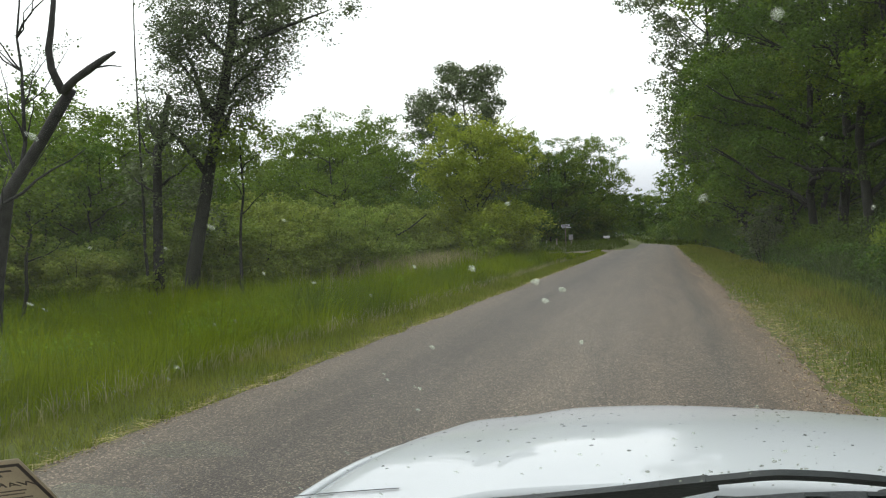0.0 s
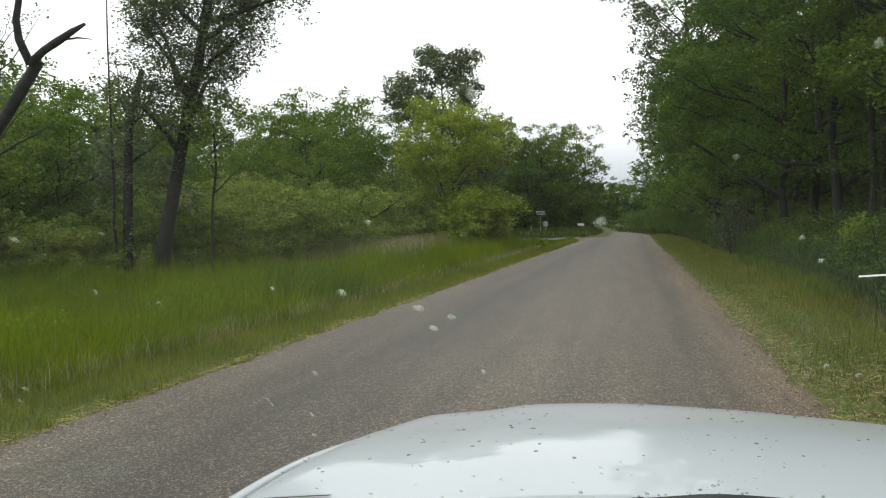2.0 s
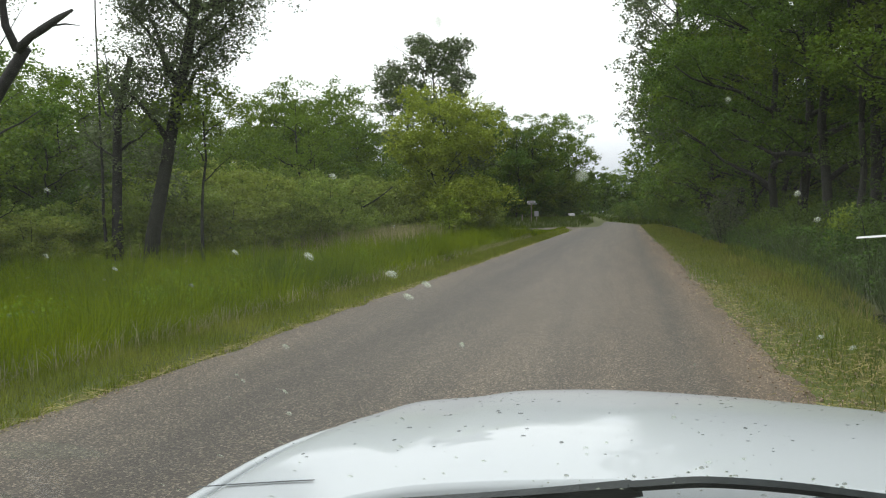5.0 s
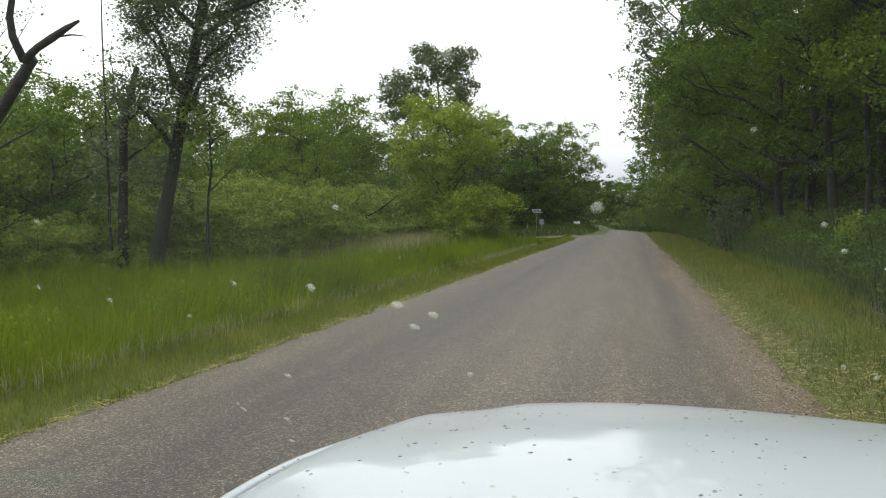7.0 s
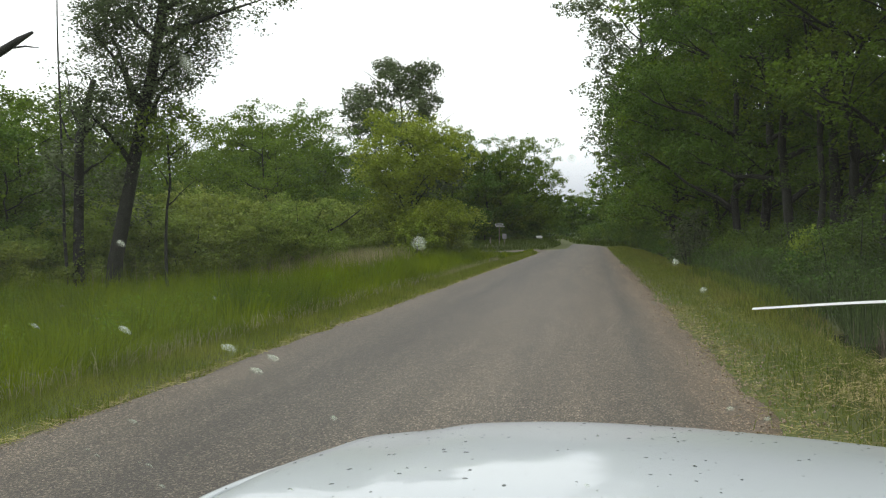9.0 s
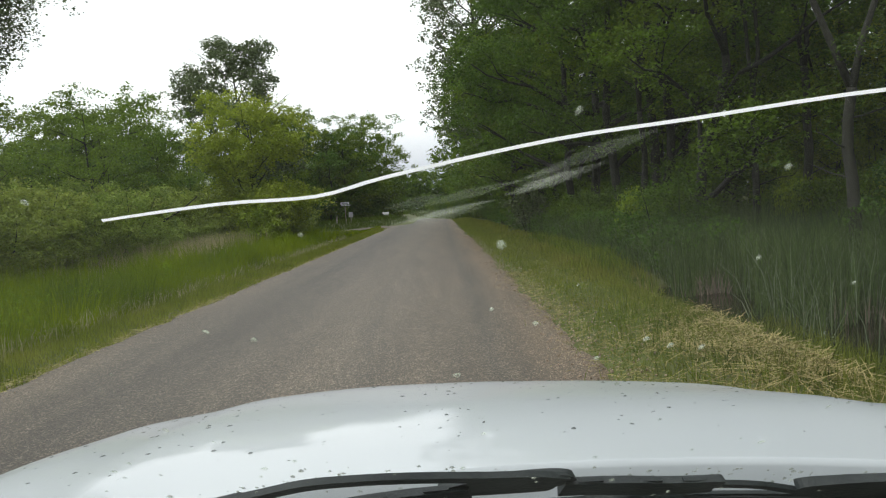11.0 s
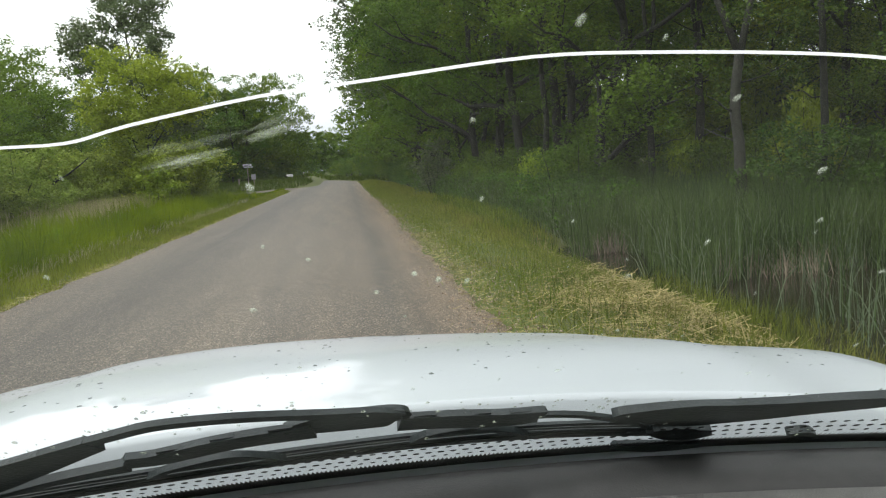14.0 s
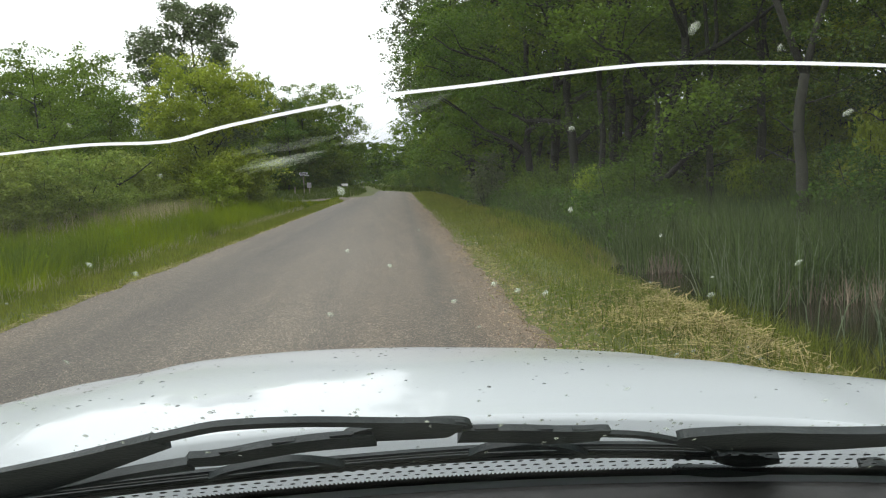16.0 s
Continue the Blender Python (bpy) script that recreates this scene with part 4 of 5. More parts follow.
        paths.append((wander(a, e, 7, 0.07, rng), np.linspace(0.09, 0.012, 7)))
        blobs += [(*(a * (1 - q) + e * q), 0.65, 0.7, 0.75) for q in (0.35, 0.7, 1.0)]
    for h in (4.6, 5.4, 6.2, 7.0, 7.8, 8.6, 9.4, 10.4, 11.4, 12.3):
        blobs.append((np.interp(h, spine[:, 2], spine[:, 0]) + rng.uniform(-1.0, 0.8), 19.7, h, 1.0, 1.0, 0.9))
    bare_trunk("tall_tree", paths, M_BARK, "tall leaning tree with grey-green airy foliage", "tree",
               leaves=leaf_mesh("crown", clump_centres(rng, blobs, 1150), 0.085, M_LEAFG, rng, 44, 0.24))
    # half-bare young tree with fine twigs behind the dead one
    b = np.array([-14.2, 14.8, -0.4])
    stem = wander(b, b + [0.7, 0.3, 8.6], 11, 0.07, rng)
    paths, tips = [(stem, np.linspace(0.075, 0.012, 11))], []
    for i in range(22):
        a = stem[3 + i % 8]
        ang, reach = i * 2.4, rng.uniform(0.8, 1.9)
        e = a + [np.cos(ang) * reach, np.sin(ang) * reach * 0.6, reach * rng.uniform(0.7, 1.3)]
        paths.append((wander(a, e, 6, 0.07, rng), np.linspace(0.022, 0.004, 6)))
        tips += [(*e, 0.3, 0.3, 0.25)]
    bare_trunk("young_tree", paths, M_DEADBARK, "half-bare young tree with fine twigs and sparse leaves", "tree", leaves=leaf_mesh("crown", clump_centres(rng, tips, 60), 0.07, M_LEAFG, rng, 14, 0.24))
    # slim trunks between
    for x, y, h, dx in ((-10.9, 19.8, 4.6, 0.05), (-16.8, 18.5, 4.4, 0.4), (-18.5, 21, 5.0, 0.3), (-13.4, 14.5, 2.8, 0.3)):
        b = np.array([x, y, -0.4])
        paths = [(wander(b, b + [dx, 0, h], 8, 0.07, rng), np.linspace(0.052, 0.02, 8))]
        for i in range(3):
            paths.append((wander(b + [dx * 0.7, 0, h * (0.6 + 0.12 * i)], b + [dx + (-1) ** i * 0.7, 0.2, h * (0.75 + 0.13 * i)], 5, 0.04, rng), np.linspace(0.02, 0.005, 5)))
        blobs = [(x + dx + rng.uniform(-0.9, 0.9), y + rng.uniform(-0.6, 0.6), h * rng.uniform(0.7, 1.1), 0.7, 0.7, 0.6) for _ in range(5)]
        bare_trunk("sapling", paths, M_BARK, "slim sapling at the edge of the wood", "tree", leaves=leaf_mesh("crown", clump_centres(rng, blobs, 45), 0.11, M_LEAF, rng, 40, 0.25))


def build_left_wood():
    rng = np.random.default_rng(71)
    low = [shrub(4.2, 3.4, 0.115, 170, 84, M_LEAFO, 140, "rounded green willow bush at the meadow edge"), shrub(3.6, 2.8, 0.115, 150, 84, M_LEAFO, 141, "olive-green willow bush at the meadow edge"),
           shrub(4.4, 4.2, 0.12, 190, 84, M_LEAFO, 142, "tall green thicket bush")]
    spots = []
    for y in np.arange(13, 44, 1.9):
        spots.append((-10.6 - 0.18 * abs(y - 30) - 6.0 * soft(24, 12, y) + rng.uniform(-0.8, 0.6), y, rng.uniform(0.75, 1.05)))
    for y in np.arange(14, 46, 2.6):
        spots.append((-15.5 - 4.0 * soft(24, 12, y) + rng.uniform(-1, 1), y + 1, rng.uniform(0.95, 1.3)))
    for y in np.arange(22, 50, 3.4):
        spots.append((-13.4 + rng.uniform(-0.9, 0.9), y, rng.uniform(1.2, 1.5)))
    row_of(low, spots, 72, "bushes along the meadow")
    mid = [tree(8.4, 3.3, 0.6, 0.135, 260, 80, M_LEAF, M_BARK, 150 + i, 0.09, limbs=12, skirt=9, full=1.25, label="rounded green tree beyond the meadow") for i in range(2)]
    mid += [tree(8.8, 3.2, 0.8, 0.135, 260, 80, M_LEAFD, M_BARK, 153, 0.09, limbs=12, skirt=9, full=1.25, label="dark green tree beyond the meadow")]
    spots = []
    for x0, y0, y1, k in ((-15.0, 33, 62, 0.72), (-19.5, 20, 64, 0.80)):
        for y in np.arange(y0, y1, 4.6):
            spots.append((x0 + rng.uniform(-1.5, 1.5), y + rng.uniform(-1.6, 1.6), k * rng.uniform(0.88, 1.12) * (1 + 0.10 * float(soft(24, 38, y)))))
    row_of(mid, spots, 73, "trees beyond the meadow")
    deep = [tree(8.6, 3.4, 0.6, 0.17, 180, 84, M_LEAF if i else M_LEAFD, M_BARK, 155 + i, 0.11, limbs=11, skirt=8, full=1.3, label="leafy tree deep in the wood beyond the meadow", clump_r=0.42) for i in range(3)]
    spots = []
    for x0, y0, y1, k in ((-20.5, 40, 64, 0.84), (-24, 13, 72, 0.80), (-29, 11, 76, 0.86), (-36, 10, 78, 0.92), (-44, 12, 80, 1.0)):
        for y in np.arange(y0, y1, 5.0):
            spots.append((x0 + rng.uniform(-1.5, 1.5), y + rng.uniform(-1.6, 1.6), k * rng.uniform(0.88, 1.10) * (0.94 + 0.24 * float(soft(30, 52, y)))))
    spots += [(-22, 30, 0.90), (-25.5, 34.5, 1.0), (-20.5, 26.5, 0.84), (-22, 24, 0.8), (-17.5, 22, 0.72), (-26, 28.5, 0.85), (-19.5, 19.5, 0.66), (-24, 20.5, 0.78), (-29, 25, 0.88)]
    row_of(deep, spots, 75, "trees deep in the wood")
    # bright bush-tree with a small yellow-green bush before it
    big = tree(7.2, 2.7, 0.6, 0.135, 640, 90, M_LEAFB, M_BARK, 160, 0.06, limbs=20, label="bright yellow-green bushy tree at the meadow corner", limb_rise=0.6, full=1.45, skirt=18)
    put(big, -9.3, 42, 1.0, 0.4, 1.04)
    small = shrub(2.2, 2.7, 0.15, 80, 52, M_LEAFB, 161, "small yellow-green bush in front of the corner tree")
    put(small, -8.3, 39.0, 1.0)
    for x, y, s, k in ((-8.4, 45.5, 1.0, 0), (-10.9, 39.5, 1.0, 1), (-12.6, 40.5, 1.2, 2), (-9.0, 50, 1.0, 2), (-13.6, 36, 1.0, 0), (-9.4, 44.6, 1.15, 1), (-10.8, 46.0, 1.35, 2), (-11.2, 42.5, 1.2, 0)):
        tagged(copy_thing(low[k], place(x, y, s, x)), group="bushes along the meadow")
    # airy poplar over the wood
    lobes, shape = [], np.random.default_rng(171)
    for i in range(52):
        z, ang = shape.uniform(4.6, 14.2), i * 2.4
        r = 4.7 * math.sqrt(max(0.04, 1 - ((z - 8.2) / 6.4) ** 2)) * shape.uniform(0.45, 1.0)
        k = shape.uniform(0.7, 1.25)
        lobes.append((r * math.cos(ang), r * math.sin(ang), z, k, k, k * 0.9))
    pop = tree(15.4, 5.0, 3.2, 0.21, 600, 60, M_LEAFG, M_BARK, 170, 0.2, limbs=15, blobs=lobes, label="tall airy poplar standing above the wood", clump_r=0.5, limb_rise=0.7)
    put(pop, -17.1, 72, 1.19, 0.2)
    # dark trees beyond the side road, the far bend, and unseen ones near the car
    far = [tree(12.0, 4.4, 0.5, 0.23, 200, 72, M_LEAF if i else M_LEAFD, M_BARK, 180 + i, 0.11, limbs=13, skirt=8, full=1.35, label="dark leafy tree beyond the junction, or added unseen near the car", clump_r=0.5) for i in range(3)]
    spots = [(-13.4, 94, 1.0), (-10.4, 92.5, 0.95), (-8.4, 97, 1.02), (-6.9, 100, 0.95), (-11.8, 90.5, 0.92), (-15.6, 92.5, 0.98), (-18, 97, 1.0), (-23, 96, 0.95), (-28, 99, 1.0), (-34, 98, 1.0), (-9.4, 108, 0.95), (-10.4, 116, 0.95), (-14, 106, 1.0), (-40, 102, 1.0)]
    for y in np.arange(126, 235, 7):
        c = float(road_centre(y))
        spots += [(c - 8.5 + rng.uniform(-1, 1), y, rng.uniform(0.75, 0.95)), (c - 15 + rng.uniform(-2, 2), y + 3, 1.0)]
    for x in np.arange(-34, 30, 3.6):
        spots.append((x, 246 + rng.uniform(-4, 4), rng.uniform(0.9, 1.15)))
    # trees out of view beside and behind the car, added for the bonnet's reflections
    for y in np.arange(-34, 11, 6.0):
        spots += [(-23 + rng.uniform(-2, 2), y, rng.uniform(0.7, 0.9)), (-31 + rng.uniform(-2, 2), y + 3, 0.9), (12 + rng.uniform(-1, 2), min(y, 0), rng.uniform(1.0, 1.2)), (19 + rng.uniform(-2, 2), y + 2, 1.2)]
    row_of(far, spots, 74, "far trees beyond the junction")
    thick = shrub(9.0, 6.0, 0.5, 90, 30, M_LEAFD, 190, "dark leafy thicket added to fill the woods")
    put(thick, -20, 236, 1.0)
    for x in np.arange(-60, 40, 4.5):
        copy_thing(thick, place(x, 236 + rng.uniform(-3, 3), rng.uniform(0.8, 1.2), x))
    for i in range(15):
        copy_thing(thick, place(15 + 2.6 * i, 104 - 1.6 * i + rng.uniform(-2, 2), rng.uniform(1.2, 1.6), i * 1.3))
    for y in np.arange(-6, 78, 5.5):
        copy_thing(thick, place(46 + rng.uniform(-3, 3), y, rng.uniform(1.2, 1.7), y))
    for x, y in ((-10, 167), (-5.5, 165), (-1.0, 168), (3.5, 164), (8.0, 162), (12.5, 160)):
        copy_thing(thick, place(x, y, 1.5, x * 2.3))
    # low dark thickets added to stand for the shade beneath the far trees
    for x, y in ((-5.5, 128), (-1.0, 134), (4.0, 132), (8.5, 128), (13, 126), (6, 120), (-12, 131), (-16, 126)):
        copy_thing(thick, place(x, y, 0.5, x * 2))
    for x, y in ((-8.2, 90.0), (-10.5, 88.5), (-13, 88.5), (-16, 89), (-18.5, 91), (-6.8, 94), (-23, 92), (-28, 93), (-7.6, 104), (-9.0, 124), (-10, 140)):
        copy_thing(thick, place(x, y + 2.5, 0.42, x * 3))


def build_fallen_branch():
    rng = np.random.default_rng(77)
    paths = [(wander((-13.2, 34.0, 0.2), (-9.6, 33.4, 2.6), 9, 0.05, rng), np.linspace(0.07, 0.02, 9)),
             (wander((-11.4, 33.7, 1.4), (-10.6, 33.3, 2.5), 5, 0.04, rng), np.linspace(0.03, 0.008, 5))]
    bare_trunk("leaning_branch", paths, M_DEADBARK, "dark bare branch leaning out of the thicket", "branch")


def build_herbs():
    """Low broad-leaved weeds in the meadow and along the ditch."""
    rng = np.random.default_rng(91)
    x, y = spread(rng, 2600, -18, -5.6, 3, 34, 1.1)
    keep = np.sin(x * 1.3 + 1.2 * np.sin(y * 0.6)) * np.sin(y * 0.9 + np.sin(x * 0.7)) + rng.normal(0, 0.25, len(x)) > 0.25
    x, y = x[keep], y[keep]
    c = np.stack([x, y, ground_z(x, y) + rng.uniform(0.28, 0.62, len(x))], -1)
    tagged(add("meadow_weeds", leaf_mesh("meadow_weeds", c, 0.05, M_LUSH, rng, 30, 0.15)), "lush broad-leaved weeds standing in the meadow", "weeds", kind="stuff")
    n = 380
    x, y = spread(rng, n, 4.4, 6.4, 15.5, 62, 1.2)
    x = x - 0.35 * soft(20, 30, y)
    c = np.stack([x, y, ground_z(x, y) + rng.uniform(0.2, 1.15, n) * (0.45 + 0.55 * soft(3.4, 4.6, x))], -1)
    tagged(add("ditch_weeds", leaf_mesh("ditch_weeds", c, 0.07, M_LEAFD, rng, 60, 0.2)), "dense dark weeds along the ditch", "weeds", kind="stuff")
    # small white flower heads
    n = 70
    x, y = spread(rng, n, -15, -5.6, 6, 30, 1.2)
    c = np.stack([x, y, ground_z(x, y) + rng.uniform(0.45, 0.75, n)], -1)
    tagged(add("pale_flowers", leaf_mesh("pale_flowers", c, 0.016, M_SEED, rng, 8, 0.03)), "small pale flower heads in the meadow", "flowers", kind="stuff")


build_herbs()
build_right_wood()
build_fallen_branch()
build_named_trunks()
build_left_trees()
build_left_wood()


# ---- roadside furniture ----
def build_signs():
    x, y = -9.0, 80.0
    g = float(ground_z(x, y))
    root = new("street_sign")
    root.location = (x, y, g)
    part("post", box_bm(0.07, 0.07, 2.2, (0, 0, 1.0), 0.01), M_POSTW, root)
    blade = part("name_plate", box_bm(0.84, 0.04, 0.20, (0, -0.02, 2.06), 0.01), M_SIGN, root, "pale street name plate")
    part("lettering_bar", box_bm(0.6, 0.012, 0.07, (0, -0.045, 2.06)), M_INK, blade)
    part("cross_plate", box_bm(0.9, 0.04, 0.08, (0.1, 0.03, 1.86), 0.01), M_SIGN, root)
    tagged(root, "street name sign on a steel post at the junction", "sign")
    root = new("notice_board")
    root.location = (x + 0.45, y + 0.6, g)
    part("post", box_bm(0.1, 0.1, 1.0, (0, 0, 0.4), 0.01), M_POSTW, root)
    part("board", box_bm(0.42, 0.06, 0.5, (0, -0.04, 0.9), 0.01), M_STEEL, root)
    tagged(root, "small pale notice board on a post", "sign")
    root = new("marker_post")
    root.location = (x - 0.9, y, g)
    part("post", box_bm(0.12, 0.12, 0.9, (0, 0, 0.35), 0.02), M_POSTW, root)
    tagged(root, "short weathered marker post", "post")
    root = new("white_mailbox")
    root.location = (-5.4, 86, float(ground_z(-5.4, 86)) - 0.72)
    part("post", box_bm(0.1, 0.1, 1.2, (0.2, 0, 0.55), 0.01), M_POSTW, root)
    part("box", box_bm(0.55, 0.28, 0.26, (0, 0, 1.25), 0.08), M_WHITE, root)
    part("flag", box_bm(0.12, 0.02, 0.2, (-0.3, -0.17, 1.3)), M_WHITE, root)
    tagged(root, "white mailbox on a post beside the road", "mailbox")


build_signs()


# ---- the car in which the camera rides ----
CX = 0.36
STAMP = (-0.3384, 0.5949)


def glass_y0(x):
    return 0.883 - 0.18 * ((np.asarray(x, float) - CX) / 0.8) ** 2


def glass_z(x, y):
    return 1.15 + (glass_y0(x) - np.asarray(y, float)) * 0.60


def on_glass(pts, lift):
    """Places on the windscreen, lifted outwards by some metres."""
    p = np.asarray(pts, float)
    return np.stack([p[:, 0], p[:, 1] + lift * 0.57, glass_z(p[:, 0], p[:, 1]) + lift * 0.82], -1)


def hood_half(y):
    return np.interp(y, [0.65, 0.85, 1.0, 1.3, 1.6, 1.7, 1.8, 1.88, 1.95], [0.693, 0.676, 0.668, 0.660, 0.653, 0.645, 0.628, 0.604, 0.568])


def hood_z(u, y):
    z = 1.213 - 0.154 * np.maximum(y - 0.95, 0) ** 2 - 0.6 * np.maximum(y - 1.65, 0) ** 2 - 0.010 * u
    z = z - 0.075 * (np.abs(u) / 0.80) ** 2.4 * (0.75 + 0.25 * soft(0.9, 1.4, y))
    z = z - (0.008 * soft(-0.3, 0.1, u) + 0.032 * np.maximum(u, 0)) * soft(1.0, 1.5, y)
    z = z + 0.012 * (1 - soft(0.92, 1.42, y))
    return z + 0.008 * (1 - soft(0.40, 0.50, np.abs(u)))


def flow(path, widths, steps=4):
    """A smooth line through the places of a path, with its widths."""
    q = np.column_stack([np.asarray(path, float), np.asarray(widths, float)])
    e = np.vstack([2 * q[0] - q[1], q, 2 * q[-1] - q[-2]])
    out = []
    for i in range(1, len(e) - 2):
        for t in np.arange(steps) / steps:
            out.append(0.5 * (2 * e[i] + (e[i + 1] - e[i - 1]) * t + (2 * e[i - 1] - 5 * e[i] + 4 * e[i + 1] - e[i + 2]) * t ** 2 + (3 * e[i] - e[i - 1] - 3 * e[i + 1] + e[i + 2]) * t ** 3))
    out.append(q[-1])
    out = np.array(out)
    return out[:, :2], np.maximum(out[:, 2], 0.001)


def ribbon(name, path, widths, thick, mat, parent, lift=0.012, label=""):
    """A flat bar along a line on the windscreen."""
    path, widths = flow(path, widths)
    p = on_glass(path, lift)
    n = np.array([0, 0.57, 0.82])
    n /= np.linalg.norm(n)
    d = np.gradient(p, axis=0)
    d /= np.linalg.norm(d, axis=1)[:, None]
    s = np.cross(d, n)
    s /= np.linalg.norm(s, axis=1)[:, None]
    w = np.asarray(widths, float)[:, None] / 2
    k = 0.75
    ring = np.stack([p - s * w - n * thick / 2, p + s * w - n * thick / 2, p + s * w * k + n * thick / 2, p - s * w * k + n * thick / 2], 1)
    m = len(p)
    v = ring.reshape(-1, 3)
    f = []
    for i in range(m - 1):
        for j in range(4):
            a, b = i * 4 + j, i * 4 + (j + 1) % 4
            f.append((a, b, b + 4, a + 4))
    f += [(3, 2, 1, 0), tuple(range(4 * m - 4, 4 * m))]
    return add(name, mesh_from(name, v, f, mat), parent, label)


def build_car():
    car = new("car")
    car.location = (0, 0, 0)
    tagged(car, "white car with a dirty rain-spotted bonnet, standing on the road", "car")
    # bonnet
    ys = np.concatenate([np.linspace(0.86, 0.915, 18), np.linspace(0.93, 1.3, 16), np.linspace(1.34, 1.95, 22)])
    us = np.concatenate([np.linspace(-1, -0.5, 12), np.linspace(-0.46, 0.46, 17), np.linspace(0.5, 1, 12)])
    W = hood_half(ys)[:, None]
    U = W * us[None]
    rear = glass_y0(CX + U) - 0.034
    Y = rear + (ys[:, None] - 0.86) / (1.95 - 0.86) * (1.95 - rear) - 0.05 * np.abs(us[None]) ** 3 * soft(1.0, 1.5, ys)[:, None]
    U = (hood_half(Y) - 0.034) * us[None]
    Z = hood_z(U, Y) - 0.067 * soft(0.876, 0.86, ys)[:, None]
    Z = Z - 0.012 * soft(0.965, 1.0, np.abs(us))[None]
    hood = add("bonnet", grid_mesh("bonnet", CX + U, Y, Z, M_PAINT, True, 0.005), car, "white painted bonnet with raised centre panel and rain spots")
    # shut line between the bonnet and the cowl
    gx = np.linspace(-0.286, -0.16, 10)
    gy = np.linspace(0.839, 0.850, 10)
    X, Y = np.stack([gx, gx], 1), np.stack([gy - 0.0022, gy + 0.0022], 1)
    add("shut_line", grid_mesh("shut_line", X, Y, hood_z(X - CX, Y) + 0.002, M_TRIM, True), car, "dark gap between bonnet and cowl")
    # wings fall away outside the bonnet
    for s in (-1, 1):
        y2 = np.linspace(0.6, 1.93, 34)
        h2 = hood_half(np.clip(y2, 0.65, 1.95))
        dx = np.array([-0.029, -0.027, -0.021, -0.014, -0.008, -0.002, 0.006, 0.045, 0.125, 0.165])
        dz = np.array([-0.030, -0.002, 0.002, 0.001, -0.003, -0.012, -0.035, -0.10, -0.20, -0.46])
        X = CX + s * (h2[:, None] + dx[None])
        yy = np.repeat(y2[:, None], len(dx), 1)
        zz = hood_z(h2[:, None] * s, yy) - 0.010 + dz[None]
        X, yy, zz = (X, yy, zz) if s > 0 else (X[:, ::-1], yy[:, ::-1], zz[:, ::-1])
        add("wing", grid_mesh("wing", X, yy, zz, M_PAINT, True, 0.015), car)
    # lower body, nose and bumper
    part("nose", box_bm(1.26, 0.12, 0.42, (CX, 1.93, 0.74), 0.04), M_PAINT, car)
    part("bumper", box_bm(1.5, 0.22, 0.24, (CX, 1.92, 0.48), 0.07), M_PAINT, car)
    part("grille", box_bm(0.7, 0.03, 0.16, (CX, 2.0, 0.76), 0.01), M_TRIM, car)
    for s in (-1, 1):
        part("headlight", box_bm(0.24, 0.10, 0.16, (CX + s * 0.53, 1.90, 0.80), 0.03), M_SIGN, car)
        part("door", box_bm(0.10, 2.3, 0.72, (CX + s * 0.86, -0.62, 0.70), 0.03), M_PAINT, car)
        part("inner_panel", box_bm(0.03, 2.2, 0.66, (CX + s * 0.785, -0.62, 0.72), 0.01), M_DASHD, car)
        part("side_panel", box_bm(0.10, 0.60, 0.30, (CX + s * 0.73, 0.85, 0.78), 0.03), M_PAINT, car)
        part("rear_quarter", box_bm(0.12, 1.1, 0.72, (CX + s * 0.85, -2.35, 0.70), 0.03), M_PAINT, car)
        for name, p in (("front_pillar", ((0.88, 0.68, 1.14), (0.832, 0.527, 1.25), (0.788, 0.43, 1.32), (0.73, 0.30, 1.42), (0.58, -0.06, 1.68))), ("middle_pillar", ((0.83, -0.75, 1.04), (0.76, -0.78, 1.4), (0.64, -0.8, 1.72))),
                        ("rear_pillar", ((0.83, -2.86, 1.04), (0.76, -2.80, 1.4), (0.64, -2.70, 1.72)))):
            v, f = tube_arrays([(CX + s * a, b, c) for a, b, c in p], np.linspace(0.05, 0.04, len(p)), 8)
            add(name, mesh_from(name, v, f, M_TRIM, True), car)
        for y0, y1 in ((-0.74, 0.40), (-1.86, -0.82), (-2.74, -1.92)):
            wy, wt = np.meshgrid(np.linspace(y0, y1, 6), np.linspace(0, 1, 5))
            top = np.minimum(1.70, 1.30 + np.maximum(0, 0.42 - wy) * 0.75)
            wz = 1.06 + (top - 1.06) * wt
            pane = add("side_window", grid_mesh("side_window", CX + s * (0.84 - 0.30 * (wz - 1.06)), wy, wz, M_GLASS, True), car)
            pane.visible_shadow = False
    roof_x, roof_y = np.meshgrid(np.linspace(-0.66, 0.66, 13), np.linspace(-2.74, -0.04, 17))
    rz = 1.74 - 0.05 * (roof_x / 0.66) ** 2 - 0.03 * soft(-0.5, -0.04, roof_y)
    add("roof", grid_mesh("roof", CX + roof_x, roof_y, rz, M_PAINT, True, 0.02), car)
    add("headliner", grid_mesh("headliner", CX + roof_x * 0.98, roof_y, rz - 0.035, M_LINER, True, 0.01), car)
    wx, wt = np.meshgrid(np.linspace(-0.62, 0.62, 7), np.linspace(0, 1, 5))
    pane = add("rear_window", grid_mesh("rear_window", CX + wx, -2.90 + 0.16 * wt, 1.06 + 0.64 * wt, M_GLASS, True), car)
    pane.visible_shadow = False
    part("tailgate", box_bm(1.6, 0.10, 0.72, (CX, -2.9, 0.70), 0.03), M_PAINT, car)
    part("floor_pan", box_bm(1.66, 4.6, 0.06, (CX, -0.5, 0.32), 0.02), M_TRIM, car)
